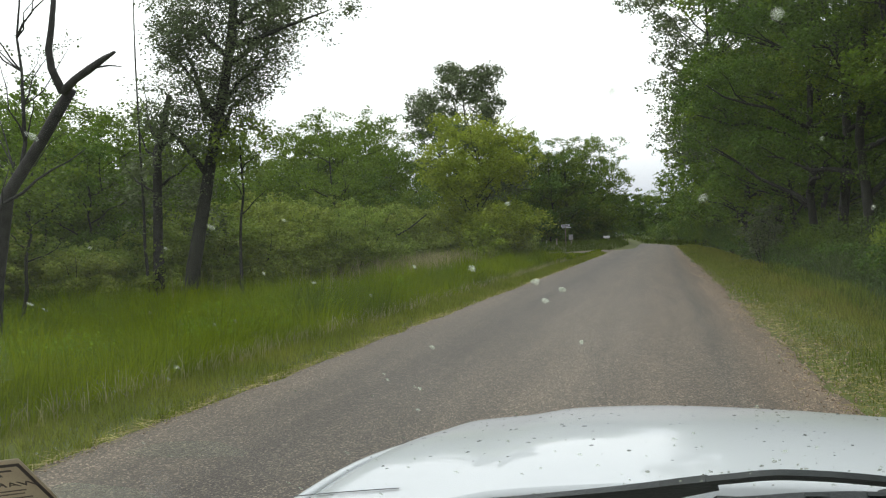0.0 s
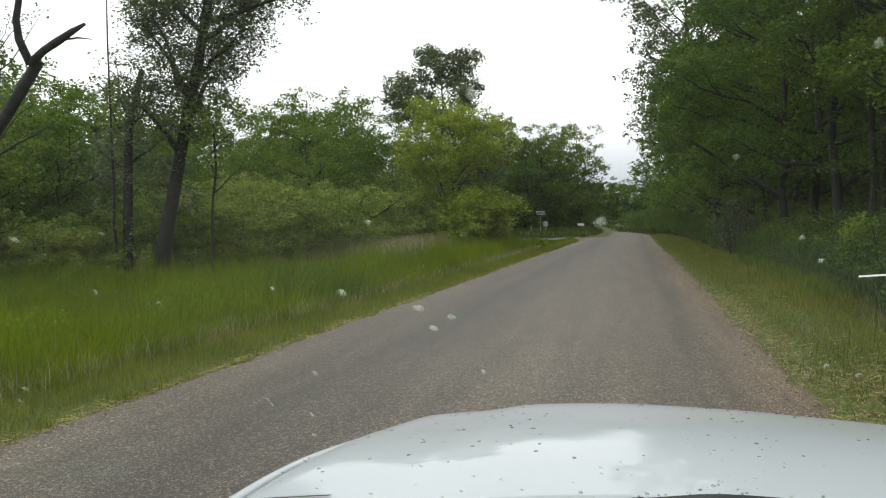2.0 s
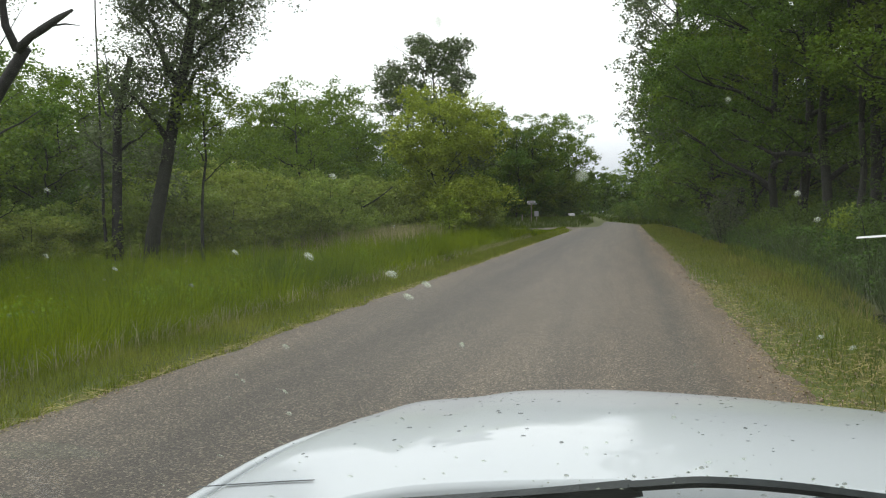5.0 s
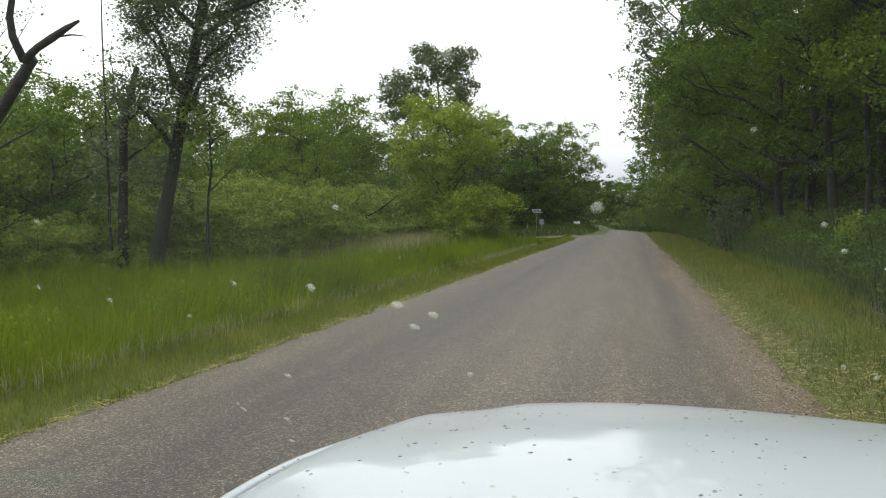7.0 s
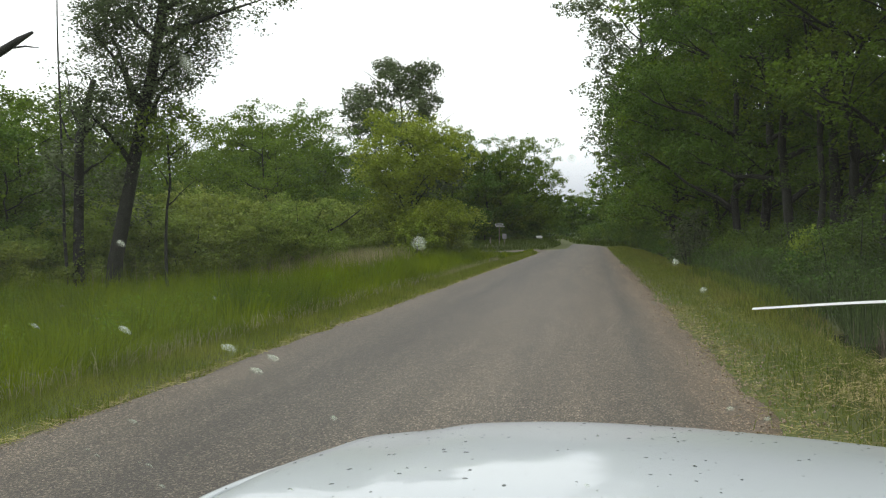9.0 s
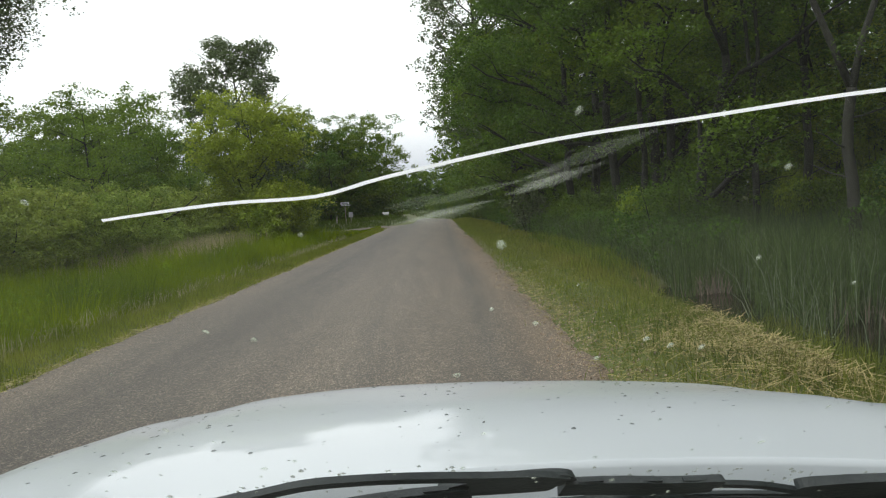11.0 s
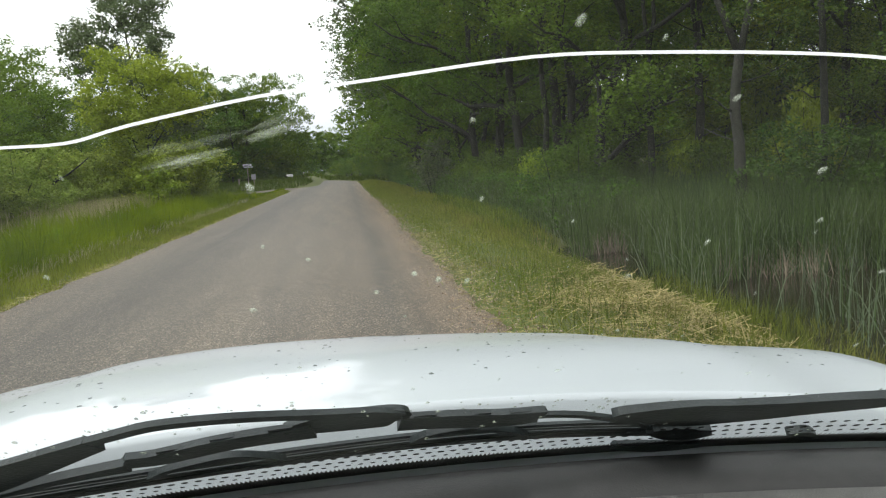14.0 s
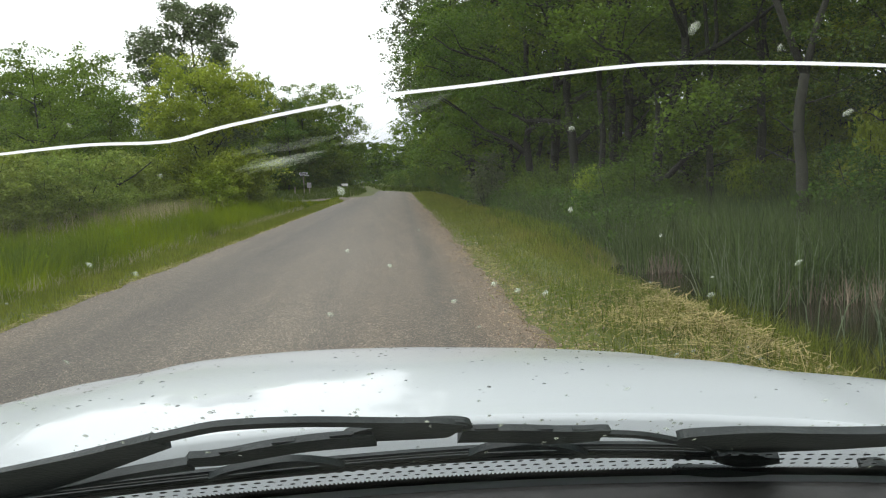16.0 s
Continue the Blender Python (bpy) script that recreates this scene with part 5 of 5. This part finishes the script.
    part("firewall", box_bm(1.5, 0.05, 0.74, (CX, 0.83, 0.72), 0.01), M_DASHD, car)
    # dashboard: rounded roll under the glass, a dark joint, then the paler pad
    xs = np.linspace(-0.74, 0.74, 37)
    yo = glass_y0(CX + xs)

    def moulding(name, prof, mat, label):
        X = CX + np.repeat(xs[:, None], len(prof), 1)
        Y = yo[:, None] + np.array([q[0] for q in prof])[None]
        Z = np.repeat(np.array([q[1] for q in prof])[None], len(xs), 0)
        add(name, grid_mesh(name, X, Y, Z, mat, True, 0.012), car, label)

    moulding("dashboard_roll", [(0.004, 1.08), (-0.010, 1.130), (-0.026, 1.155), (-0.042, 1.168), (-0.062, 1.177), (-0.085, 1.1805), (-0.105, 1.179), (-0.122, 1.174), (-0.131, 1.163), (-0.133, 1.13)], M_DASHM,
             "dark grey rounded roll of the dashboard below the windscreen")
    moulding("dashboard", [(-0.134, 1.12), (-0.1355, 1.167), (-0.139, 1.171), (-0.20, 1.173), (-0.27, 1.168), (-0.34, 1.148), (-0.40, 1.10), (-0.42, 1.02), (-0.43, 0.62)], M_DASH, "grey grained dashboard pad")
    for y in (1.25, -2.05):
        for s in (-1, 1):
            wheel = add("wheel", tubes_mesh("wheel", [([(CX + s * 0.60, y, 0.36), (CX + s * 0.86, y, 0.36)], [0.2, 0.2])], M_STEEL, 20), car)
            bm = bmesh.new()
            bmesh.ops.create_cone(bm, cap_ends=True, segments=28, radius1=0.335, radius2=0.335, depth=0.2, matrix=Matrix.Translation((CX + s * 0.76, y, 0.348)) @ Euler((0, radians(90), 0)).to_matrix().to_4x4())
            bmesh.ops.bevel(bm, geom=[e for e in bm.edges if len(e.link_faces) == 2 and e.calc_face_angle(0) > 1], offset=0.03, segments=2, affect="EDGES")
            part("tyre", bm, M_TYRE, wheel)
    # windscreen
    xs = np.linspace(-0.74, 0.74, 25)
    ts = np.linspace(0, 1, 17)
    X = CX + xs[:, None] * (1 - 0.14 * ts[None])
    Y = glass_y0(X) + 0.03 - ts[None] * (glass_y0(X) + 0.03 + 0.05 - 0.05 * (np.abs(X - CX) / 0.7) ** 2)
    Z = glass_z(X, Y)
    pane = grid_mesh("windscreen", X, Y, Z, M_GLASS, True)
    screen = add("windscreen", pane, car, "rain-spotted windscreen with a long white crack")
    screen.visible_shadow = False
    # frit band, toothed edge and two rows of dots
    lift = 0.003
    teeth = np.linspace(-0.72, 0.72, 721)
    saw = np.where(np.arange(721) % 2 == 0, 0.0, 0.009)
    X = CX + np.stack([teeth] * 4, 1)
    base = glass_y0(CX + teeth)
    Y = np.stack([base + 0.025, base, base - 0.052, base - 0.060 - saw], 1)
    add("frit_band", grid_mesh("frit_band", X, Y, glass_z(X, Y) + lift, M_FRIT, True), screen, "black printed edge of the windscreen")
    v, f, k = [], [], 0
    for row, (off, rx, ry) in enumerate(((-0.079, 0.0024, 0.0026), (-0.094, 0.0032, 0.0034), (-0.110, 0.0030, 0.0030))):
        for i in range(128):
            x = CX - 0.71 + (i + 0.5 * (row % 2)) * 0.0111
            if x < -0.02:
                continue
            yc = float(glass_y0(x)) + off
            for q in range(8):
                a = q * math.pi / 4
                px, py = x + rx * math.cos(a), yc + ry * math.sin(a)
                v.append((px, py, float(glass_z(px, py)) + lift))
            f.append(tuple(range(k, k + 8)))
            k += 8
    add("frit_dots", mesh_from("frit_dots", v, f, M_FRIT), screen)
    # long crack
    run = np.array([(0.215, 0.3337), (0.245, 0.3325), (0.268, 0.3335), (0.287, 0.3285), (0.325, 0.3208), (0.357, 0.3172), (0.40, 0.3118), (0.436, 0.3118), (0.486, 0.3138), (0.518, 0.317), (0.58, 0.325)])
    run, half = flow(run, [0.001] + [0.0013] * 9 + [0.001])
    half = half[:, None] / 2
    d = np.gradient(run, axis=0)
    d = np.stack([-d[:, 1], d[:, 0]], -1) / np.linalg.norm(d, axis=1)[:, None] * half
    a, b = on_glass(run - d, 0.001), on_glass(run + d, 0.001)
    k = len(run)
    add("crack", mesh_from("crack", np.concatenate([a, b]), [(i, i + 1, k + i + 1, k + i) for i in range(k - 1)], M_CRACK), screen, "long white crack across the glass")
    # warning sticker, seen from behind
    X = np.array([[-0.366, -0.304], [-0.331, -0.273]])
    Y = np.array([[0.491, 0.503], [0.422, 0.435]])
    st = add("sticker", grid_mesh("sticker", X, Y, glass_z(X, Y) + 0.002, M_STICKER, False, 0.001), screen, "tan warning sticker with a dark border and lettering in reverse")
    P = lambda s, t: np.array([X[0, 0], Y[0, 0]]) * (1 - s) * (1 - t) + np.array([X[0, 1], Y[0, 1]]) * s * (1 - t) + np.array([X[1, 0], Y[1, 0]]) * (1 - s) * t + np.array([X[1, 1], Y[1, 1]]) * s * t
    for a, b, t0, h in ((0.18, 0.48, 0.84, 0.04), (0.55, 0.85, 0.84, 0.04), (0.3, 0.7, 0.74, 0.05), (0.2, 0.8, 0.38, 0.03), (0.3, 0.75, 0.30, 0.03), (0.15, 0.8, 0.20, 0.03)):
        q = [P(a, t0), P(b, t0), P(b, t0 + h), P(a, t0 + h)]
        add("lettering_bar", mesh_from("lettering_bar", [(*p, float(glass_z(*p)) - 0.0015) for p in q], [(0, 1, 2, 3)], M_INK), st)
    for a, b, t0, t1 in ((0, 1, 0, 0.06), (0, 1, 0.94, 1), (0, 0.05, 0.06, 0.94), (0.95, 1, 0.06, 0.94)):
        q = [P(a, t0), P(b, t0), P(b, t1), P(a, t1)]
        add("border", mesh_from("border", [(*p, float(glass_z(*p)) - 0.0013) for p in q], [(0, 1, 2, 3)], M_INKB), st)
    font = bpy.data.curves.new("warning_word", "FONT")
    font.body, font.size, font.align_x, font.extrude = "WARNING", 0.0125, "CENTER", 0.0002
    word = add("warning_word", font, st)
    font.materials.append(M_INK)
    o, e1, e2 = P(0.5, 0.52), P(0.9, 0.52) - P(0.1, 0.52), P(0.5, 0.9) - P(0.5, 0.1)
    o3 = Vector((*o, float(glass_z(*o)) - 0.002))
    ax = -Vector((*e1, float(glass_z(*(o + e1)) - glass_z(*o)))).normalized()
    ay = Vector((*e2, float(glass_z(*(o + e2)) - glass_z(*o)))).normalized()
    word.matrix_world = Matrix.Translation(o3) @ Matrix((ax, ay, ax.cross(ay))).transposed().to_4x4()
    # etched maker's stamp: an oval ring with rows of tiny marks
    sx, sy = STAMP
    a = np.linspace(0, 2 * math.pi, 28)
    oval = np.stack([sx + 0.0175 * np.cos(a), sy + 0.57 * 0.0175 * np.cos(a) + 0.011 * np.sin(a)], -1)
    inner = np.array([sx, sy]) + (oval - [sx, sy]) * 0.86
    m = len(a)
    stamp = add("glass_stamp", mesh_from("glass_stamp", np.concatenate([on_glass(oval, 0.0012), on_glass(inner, 0.0012)]), [(i, i + 1, m + i + 1, m + i) for i in range(m - 1)], M_FRIT), screen, "small dark etched oval stamp on the glass")
    for row, (dx, w) in enumerate(((-0.001, 0.018), (0.020, 0.046), (0.029, 0.052))):
        for q in np.arange(-w / 2, w / 2, 0.0042):
            px = np.array([[q - 0.0014, 0], [q + 0.0014, 0], [q + 0.0014, 1], [q - 0.0014, 1]])
            pts = np.stack([sx + px[:, 0], sy + dx + 0.57 * px[:, 0] + 0.0032 * px[:, 1]], -1)
            add("stamp_mark", mesh_from("stamp_mark", on_glass(pts, 0.0012), [(0, 1, 2, 3)], M_FRIT), stamp)
    # blurred wet patches and the dried smear left by the wiper
    for cx_, cy_, rx, ry, turn in ((-0.282, 0.53, 0.042, 0.042, 0.5), (-0.17, 0.466, 0.036, 0.015, 0.35)):
        a = np.linspace(0, 2 * math.pi, 22, endpoint=False)
        wob = 1 + 0.12 * np.sin(3 * a + cx_ * 40) + 0.06 * np.sin(5 * a)
        px, py = rx * np.cos(a) * wob, ry * np.sin(a) * wob
        x_, y_ = cx_ + px * math.cos(turn) - py * math.sin(turn), cy_ + px * math.sin(turn) + py * math.cos(turn)
        add("wet_patch", mesh_from("wet_patch", np.stack([x_, y_, glass_z(x_, y_) + 0.001], -1), [tuple(range(22))], M_WETPATCH), screen, "blurred wet patch on the glass")
    rub = np.random.default_rng(83)
    for a, b, w in (((0.314, 0.3410), (0.353, 0.3225), 0.0075), ((0.283, 0.3490), (0.320, 0.3390), 0.0065)):
        for q in range(9):
            lo, hi = np.sort(rub.uniform(0, 1, 2) * [0.5, 1]) * [0.6, 1] + [0, 0.05]
            side = rub.normal(0, 0.32) * w
            line = [tuple(np.array(a) * (1 - t) + np.array(b) * t + [0.3 * side, side]) for t in np.linspace(lo, max(hi, lo + 0.3), 6)]
            ww = w * rub.uniform(0.25, 0.7)
            q0, ws = flow(line, [0.0004, ww * 0.5, ww * 0.85, ww, ww * 0.6, 0.0004])
            d = np.gradient(q0, axis=0)
            d = np.stack([-d[:, 1], d[:, 0]], -1) / np.linalg.norm(d, axis=1)[:, None] * ws[:, None] / 2
            m = len(q0)
            film = np.concatenate([on_glass(q0 - d, 0.0012 + 0.0002 * q), on_glass(q0 + d, 0.0012 + 0.0002 * q)])
            add("smear", mesh_from("smear", film, [(i, i + 1, m + i + 1, m + i) for i in range(m - 1)], M_SMEAR), screen)
    # rain drops on the glass
    rng = np.random.default_rng(81)
    n = 480
    dx, dy = rng.uniform(-0.40, 0.92, n), rng.uniform(0.10, 0.80, n)
    ok = dy < glass_y0(dx) - 0.02
    dx, dy = dx[ok], dy[ok]
    r = np.clip(rng.lognormal(-7.05, 0.5, len(dx)), 0.0004, 0.0014) * (0.7 + 0.5 * dy)
    nrm, t1, t2 = np.array([0, 0.57, 0.82]), np.array([1.0, 0, 0]), np.array([0, 0.82, -0.57])
    ring = [(math.cos(a), math.sin(a), 0.0) for a in np.linspace(0, 2 * math.pi, 8, endpoint=False)]
    ring2 = [(0.6 * a, 0.6 * b, 0.55) for a, b, _ in ring]
    fac = [(i, (i + 1) % 8, 8 + (i + 1) % 8, 8 + i) for i in range(8)] + [(8 + i, 8 + (i + 1) % 8, 16) for i in range(8)]
    # each drop is a low stack of thinning water films
    c = np.stack([dx, dy, glass_z(dx, dy)], -1)
    el, tw = rng.uniform(0.75, 1.35, len(dx)), rng.uniform(0, 3.14, len(dx))
    ang = np.linspace(0, 2 * math.pi, 12, endpoint=False)
    v, faces = [], []
    for layer, k in enumerate((1.25, 1.0, 0.75, 0.5)):
        wob = 1 + 0.10 * np.sin(2 * ang[None] + tw[:, None]) + 0.05 * np.sin(3 * ang[None] + 2 * tw[:, None])
        p = c[:, None] + (r * k * el)[:, None, None] * (wob * np.cos(ang))[..., None] * t1 + (1.9 * r * k)[:, None, None] * (wob * np.sin(ang))[..., None] * t2 + nrm * (0.0003 + 0.0002 * layer)
        v.append(p.reshape(-1, 3))
        faces.append(np.arange(len(dx) * 12).reshape(-1, 12) + layer * len(dx) * 12)
    v, faces = np.concatenate(v), [tuple(int(i) for i in q) for q in np.concatenate(faces)]
    drops = add("rain_drops", mesh_from("rain_drops", v, faces, M_DROP, True))
    tagged(drops, "scattered rain drops and dirt spots on the windscreen", "rain drops", kind="stuff")
    # drops standing on the bonnet
    n = 1400
    du, dy = rng.uniform(-0.72, 0.72, n), rng.uniform(0.92, 1.80, n)
    ok = np.abs(du) < hood_half(dy) - 0.05
    du, dy = du[ok], dy[ok]
    r = np.clip(rng.lognormal(-6.75, 0.55, len(du)), 0.0006, 0.0034)
    dome = np.array([(a, b_, h) for a, b_, h in ring + ring2 + [(0, 0, 0.7)]]) * [1, 1, 0.6]
    v = np.stack([CX + du, dy, hood_z(du, dy) - 0.0005], -1)[:, None] + r[:, None, None] * dome[None] * np.stack([rng.uniform(0.8, 1.4, len(du)), rng.uniform(0.8, 1.6, len(du)), np.ones(len(du))], -1)[:, None]
    faces = [tuple(i + 17 * k for i in q) for k in range(len(du)) for q in fac]
    spots = add("bonnet_drops", mesh_from("bonnet_drops", v, faces, M_BEAD, True))
    tagged(spots, "rain drops standing on the white bonnet", "rain drops", kind="stuff")
    # wipers
    wa = new("wiper")
    tagged(wa, "black windscreen wiper parked at the base of the glass", "wiper", "windscreen wipers")
    ribbon("arm_cover", [(-0.180, 0.684), (-0.172, 0.687), (-0.131, 0.698), (-0.076, 0.706), (-0.016, 0.707), (0.043, 0.699), (0.100, 0.680), (0.158, 0.654)], [0.012, 0.046, 0.064, 0.070, 0.066, 0.056, 0.038, 0.022], 0.0065, M_TRIM, wa, 0.012)
    ribbon("arm", [(0.120, 0.660), (0.170, 0.646), (0.200, 0.638), (0.231, 0.641), (0.262, 0.648), (0.291, 0.657), (0.320, 0.667), (0.350, 0.674), (0.374, 0.684)], [0.010, 0.010, 0.011, 0.011, 0.011, 0.011, 0.013, 0.014, 0.010], 0.005, M_TRIM, wa, 0.012)
    ribbon("pivot_cover", [(0.286, 0.700), (0.292, 0.697), (0.312, 0.692), (0.339, 0.692), (0.362, 0.692), (0.372, 0.694), (0.376, 0.697)], [0.014, 0.024, 0.036, 0.040, 0.040, 0.030, 0.008], 0.0065, M_TRIM, wa, 0.014)
    ribbon("bridge", [(0.372, 0.704), (0.392, 0.706), (0.416, 0.710), (0.442, 0.716), (0.464, 0.718), (0.484, 0.715), (0.487, 0.715)], [0.030, 0.030, 0.032, 0.032, 0.032, 0.028, 0.024], 0.0065, M_TRIM, wa, 0.011)
    ribbon("bridge", [(0.160, 0.708), (0.163, 0.709), (0.182, 0.713), (0.201, 0.710), (0.222, 0.704), (0.243, 0.700), (0.265, 0.698), (0.287, 0.698), (0.306, 0.697)], [0.024, 0.026, 0.026, 0.026, 0.027, 0.027, 0.028, 0.028, 0.030], 0.0065, M_TRIM, wa, 0.011)
    ribbon("tail", [(-0.030, 0.735), (0.02, 0.728), (0.067, 0.724), (0.097, 0.719), (0.127, 0.716), (0.162, 0.714)], [0.003, 0.005, 0.008, 0.011, 0.014, 0.018], 0.007, M_TRIM, wa, 0.009)
    ribbon("claw", [(0.165, 0.759), (0.182, 0.745), (0.209, 0.738), (0.236, 0.735), (0.259, 0.747), (0.275, 0.766)], [0.005, 0.007, 0.012, 0.015, 0.008, 0.004], 0.006, M_TRIM, wa, 0.008)
    ribbon("claw", [(0.384, 0.757), (0.397, 0.740), (0.422, 0.733), (0.448, 0.738), (0.468, 0.752), (0.486, 0.770)], [0.005, 0.008, 0.011, 0.008, 0.007, 0.004], 0.006, M_TRIM, wa, 0.008)
    for x, y in ((0.196, 0.698), (0.238, 0.688), (0.282, 0.684), (0.392, 0.692), (0.436, 0.700), (0.470, 0.704)):
        ribbon("clip", [(x - 0.009, y + 0.003), (x, y + 0.003), (x + 0.009, y + 0.003)], [0.007, 0.007, 0.007], 0.003, M_TRIM, wa, 0.0115)
    ribbon("spring", [(0.480, 0.717), (0.520, 0.724), (0.549, 0.738), (0.577, 0.754), (0.600, 0.774)], [0.010, 0.008, 0.008, 0.008, 0.005], 0.004, M_TRIM, wa, 0.011)
    edge = [(-0.10, 0.722), (-0.04, 0.744), (0.047, 0.762), (0.131, 0.773), (0.215, 0.778), (0.299, 0.778), (0.384, 0.775), (0.468, 0.774), (0.552, 0.778), (0.637, 0.785)]
    for d, w, th, up, mat in ((-0.016, 0.008, 0.0030, 0.013, M_TRIM), (-0.006, 0.006, 0.0016, 0.0125, M_RAIL), (0.002, 0.008, 0.0024, 0.012, M_TRIM), (0.009, 0.005, 0.0014, 0.0115, M_RAIL), (0.013, 0.010, 0.003, 0.0105, M_TRIM)):
        ribbon("blade_rail", [(x, y + d) for x, y in edge], [w] * 10, th, mat, wa, up)
    wb = new("wiper")
    tagged(wb, "black windscreen wiper parked at the base of the glass", "wiper", "windscreen wipers")
    ribbon("arm", [(0.555, 0.735), (0.562, 0.733), (0.579, 0.734), (0.606, 0.735), (0.635, 0.737), (0.663, 0.732), (0.693, 0.724), (0.722, 0.713), (0.752, 0.702), (0.781, 0.690), (0.84, 0.66)], [0.004, 0.016, 0.030, 0.046, 0.058, 0.054, 0.048, 0.042, 0.036, 0.030, 0.026], 0.008, M_TRIM, wb, 0.013)
    ribbon("arm_root", [(0.600, 0.772), (0.620, 0.778), (0.642, 0.782), (0.660, 0.776)], [0.010, 0.030, 0.036, 0.020], 0.010, M_TRIM, wb, 0.009)
    ribbon("base_cover", [(0.577, 0.812), (0.605, 0.818), (0.635, 0.820), (0.663, 0.812)], [0.010, 0.022, 0.024, 0.014], 0.006, M_TRIM, wb, 0.004)
    ribbon("washer_nozzle", [(0.733, 0.776), (0.745, 0.775), (0.757, 0.781), (0.768, 0.788)], [0.006, 0.018, 0.014, 0.004], 0.008, M_TRIM, wb, 0.006)

    # fine drops beaded on both wipers
    spine = np.array([(-0.16, 0.69), (-0.05, 0.706), (0.05, 0.70), (0.16, 0.655), (0.23, 0.641), (0.32, 0.685), (0.42, 0.71), (0.50, 0.72), (0.60, 0.735), (0.66, 0.733), (0.75, 0.703), (0.84, 0.66)])
    n = 260
    t = rng.uniform(0, len(spine) - 1.001, n)
    i = t.astype(int)
    p = spine[i] * (1 - t % 1)[:, None] + spine[i + 1] * (t % 1)[:, None] + np.stack([0 * t, rng.normal(0, 0.012, n)], -1)
    r = np.clip(rng.lognormal(-7.0, 0.4, n), 0.0005, 0.002)
    base = on_glass(p, 0.0175)
    v = base[:, None] + r[:, None, None] * (dome[None, :, :1] * t1 + 1.5 * dome[None, :, 1:2] * t2 + dome[None, :, 2:] * nrm)
    faces = [tuple(j + 17 * q for j in g) for q in range(n) for g in fac]
    tagged(add("wiper_drops", mesh_from("wiper_drops", v, faces, M_BEADP, True)), "fine pale rain drops beaded on the black wipers", "rain drops", kind="stuff")


build_car()
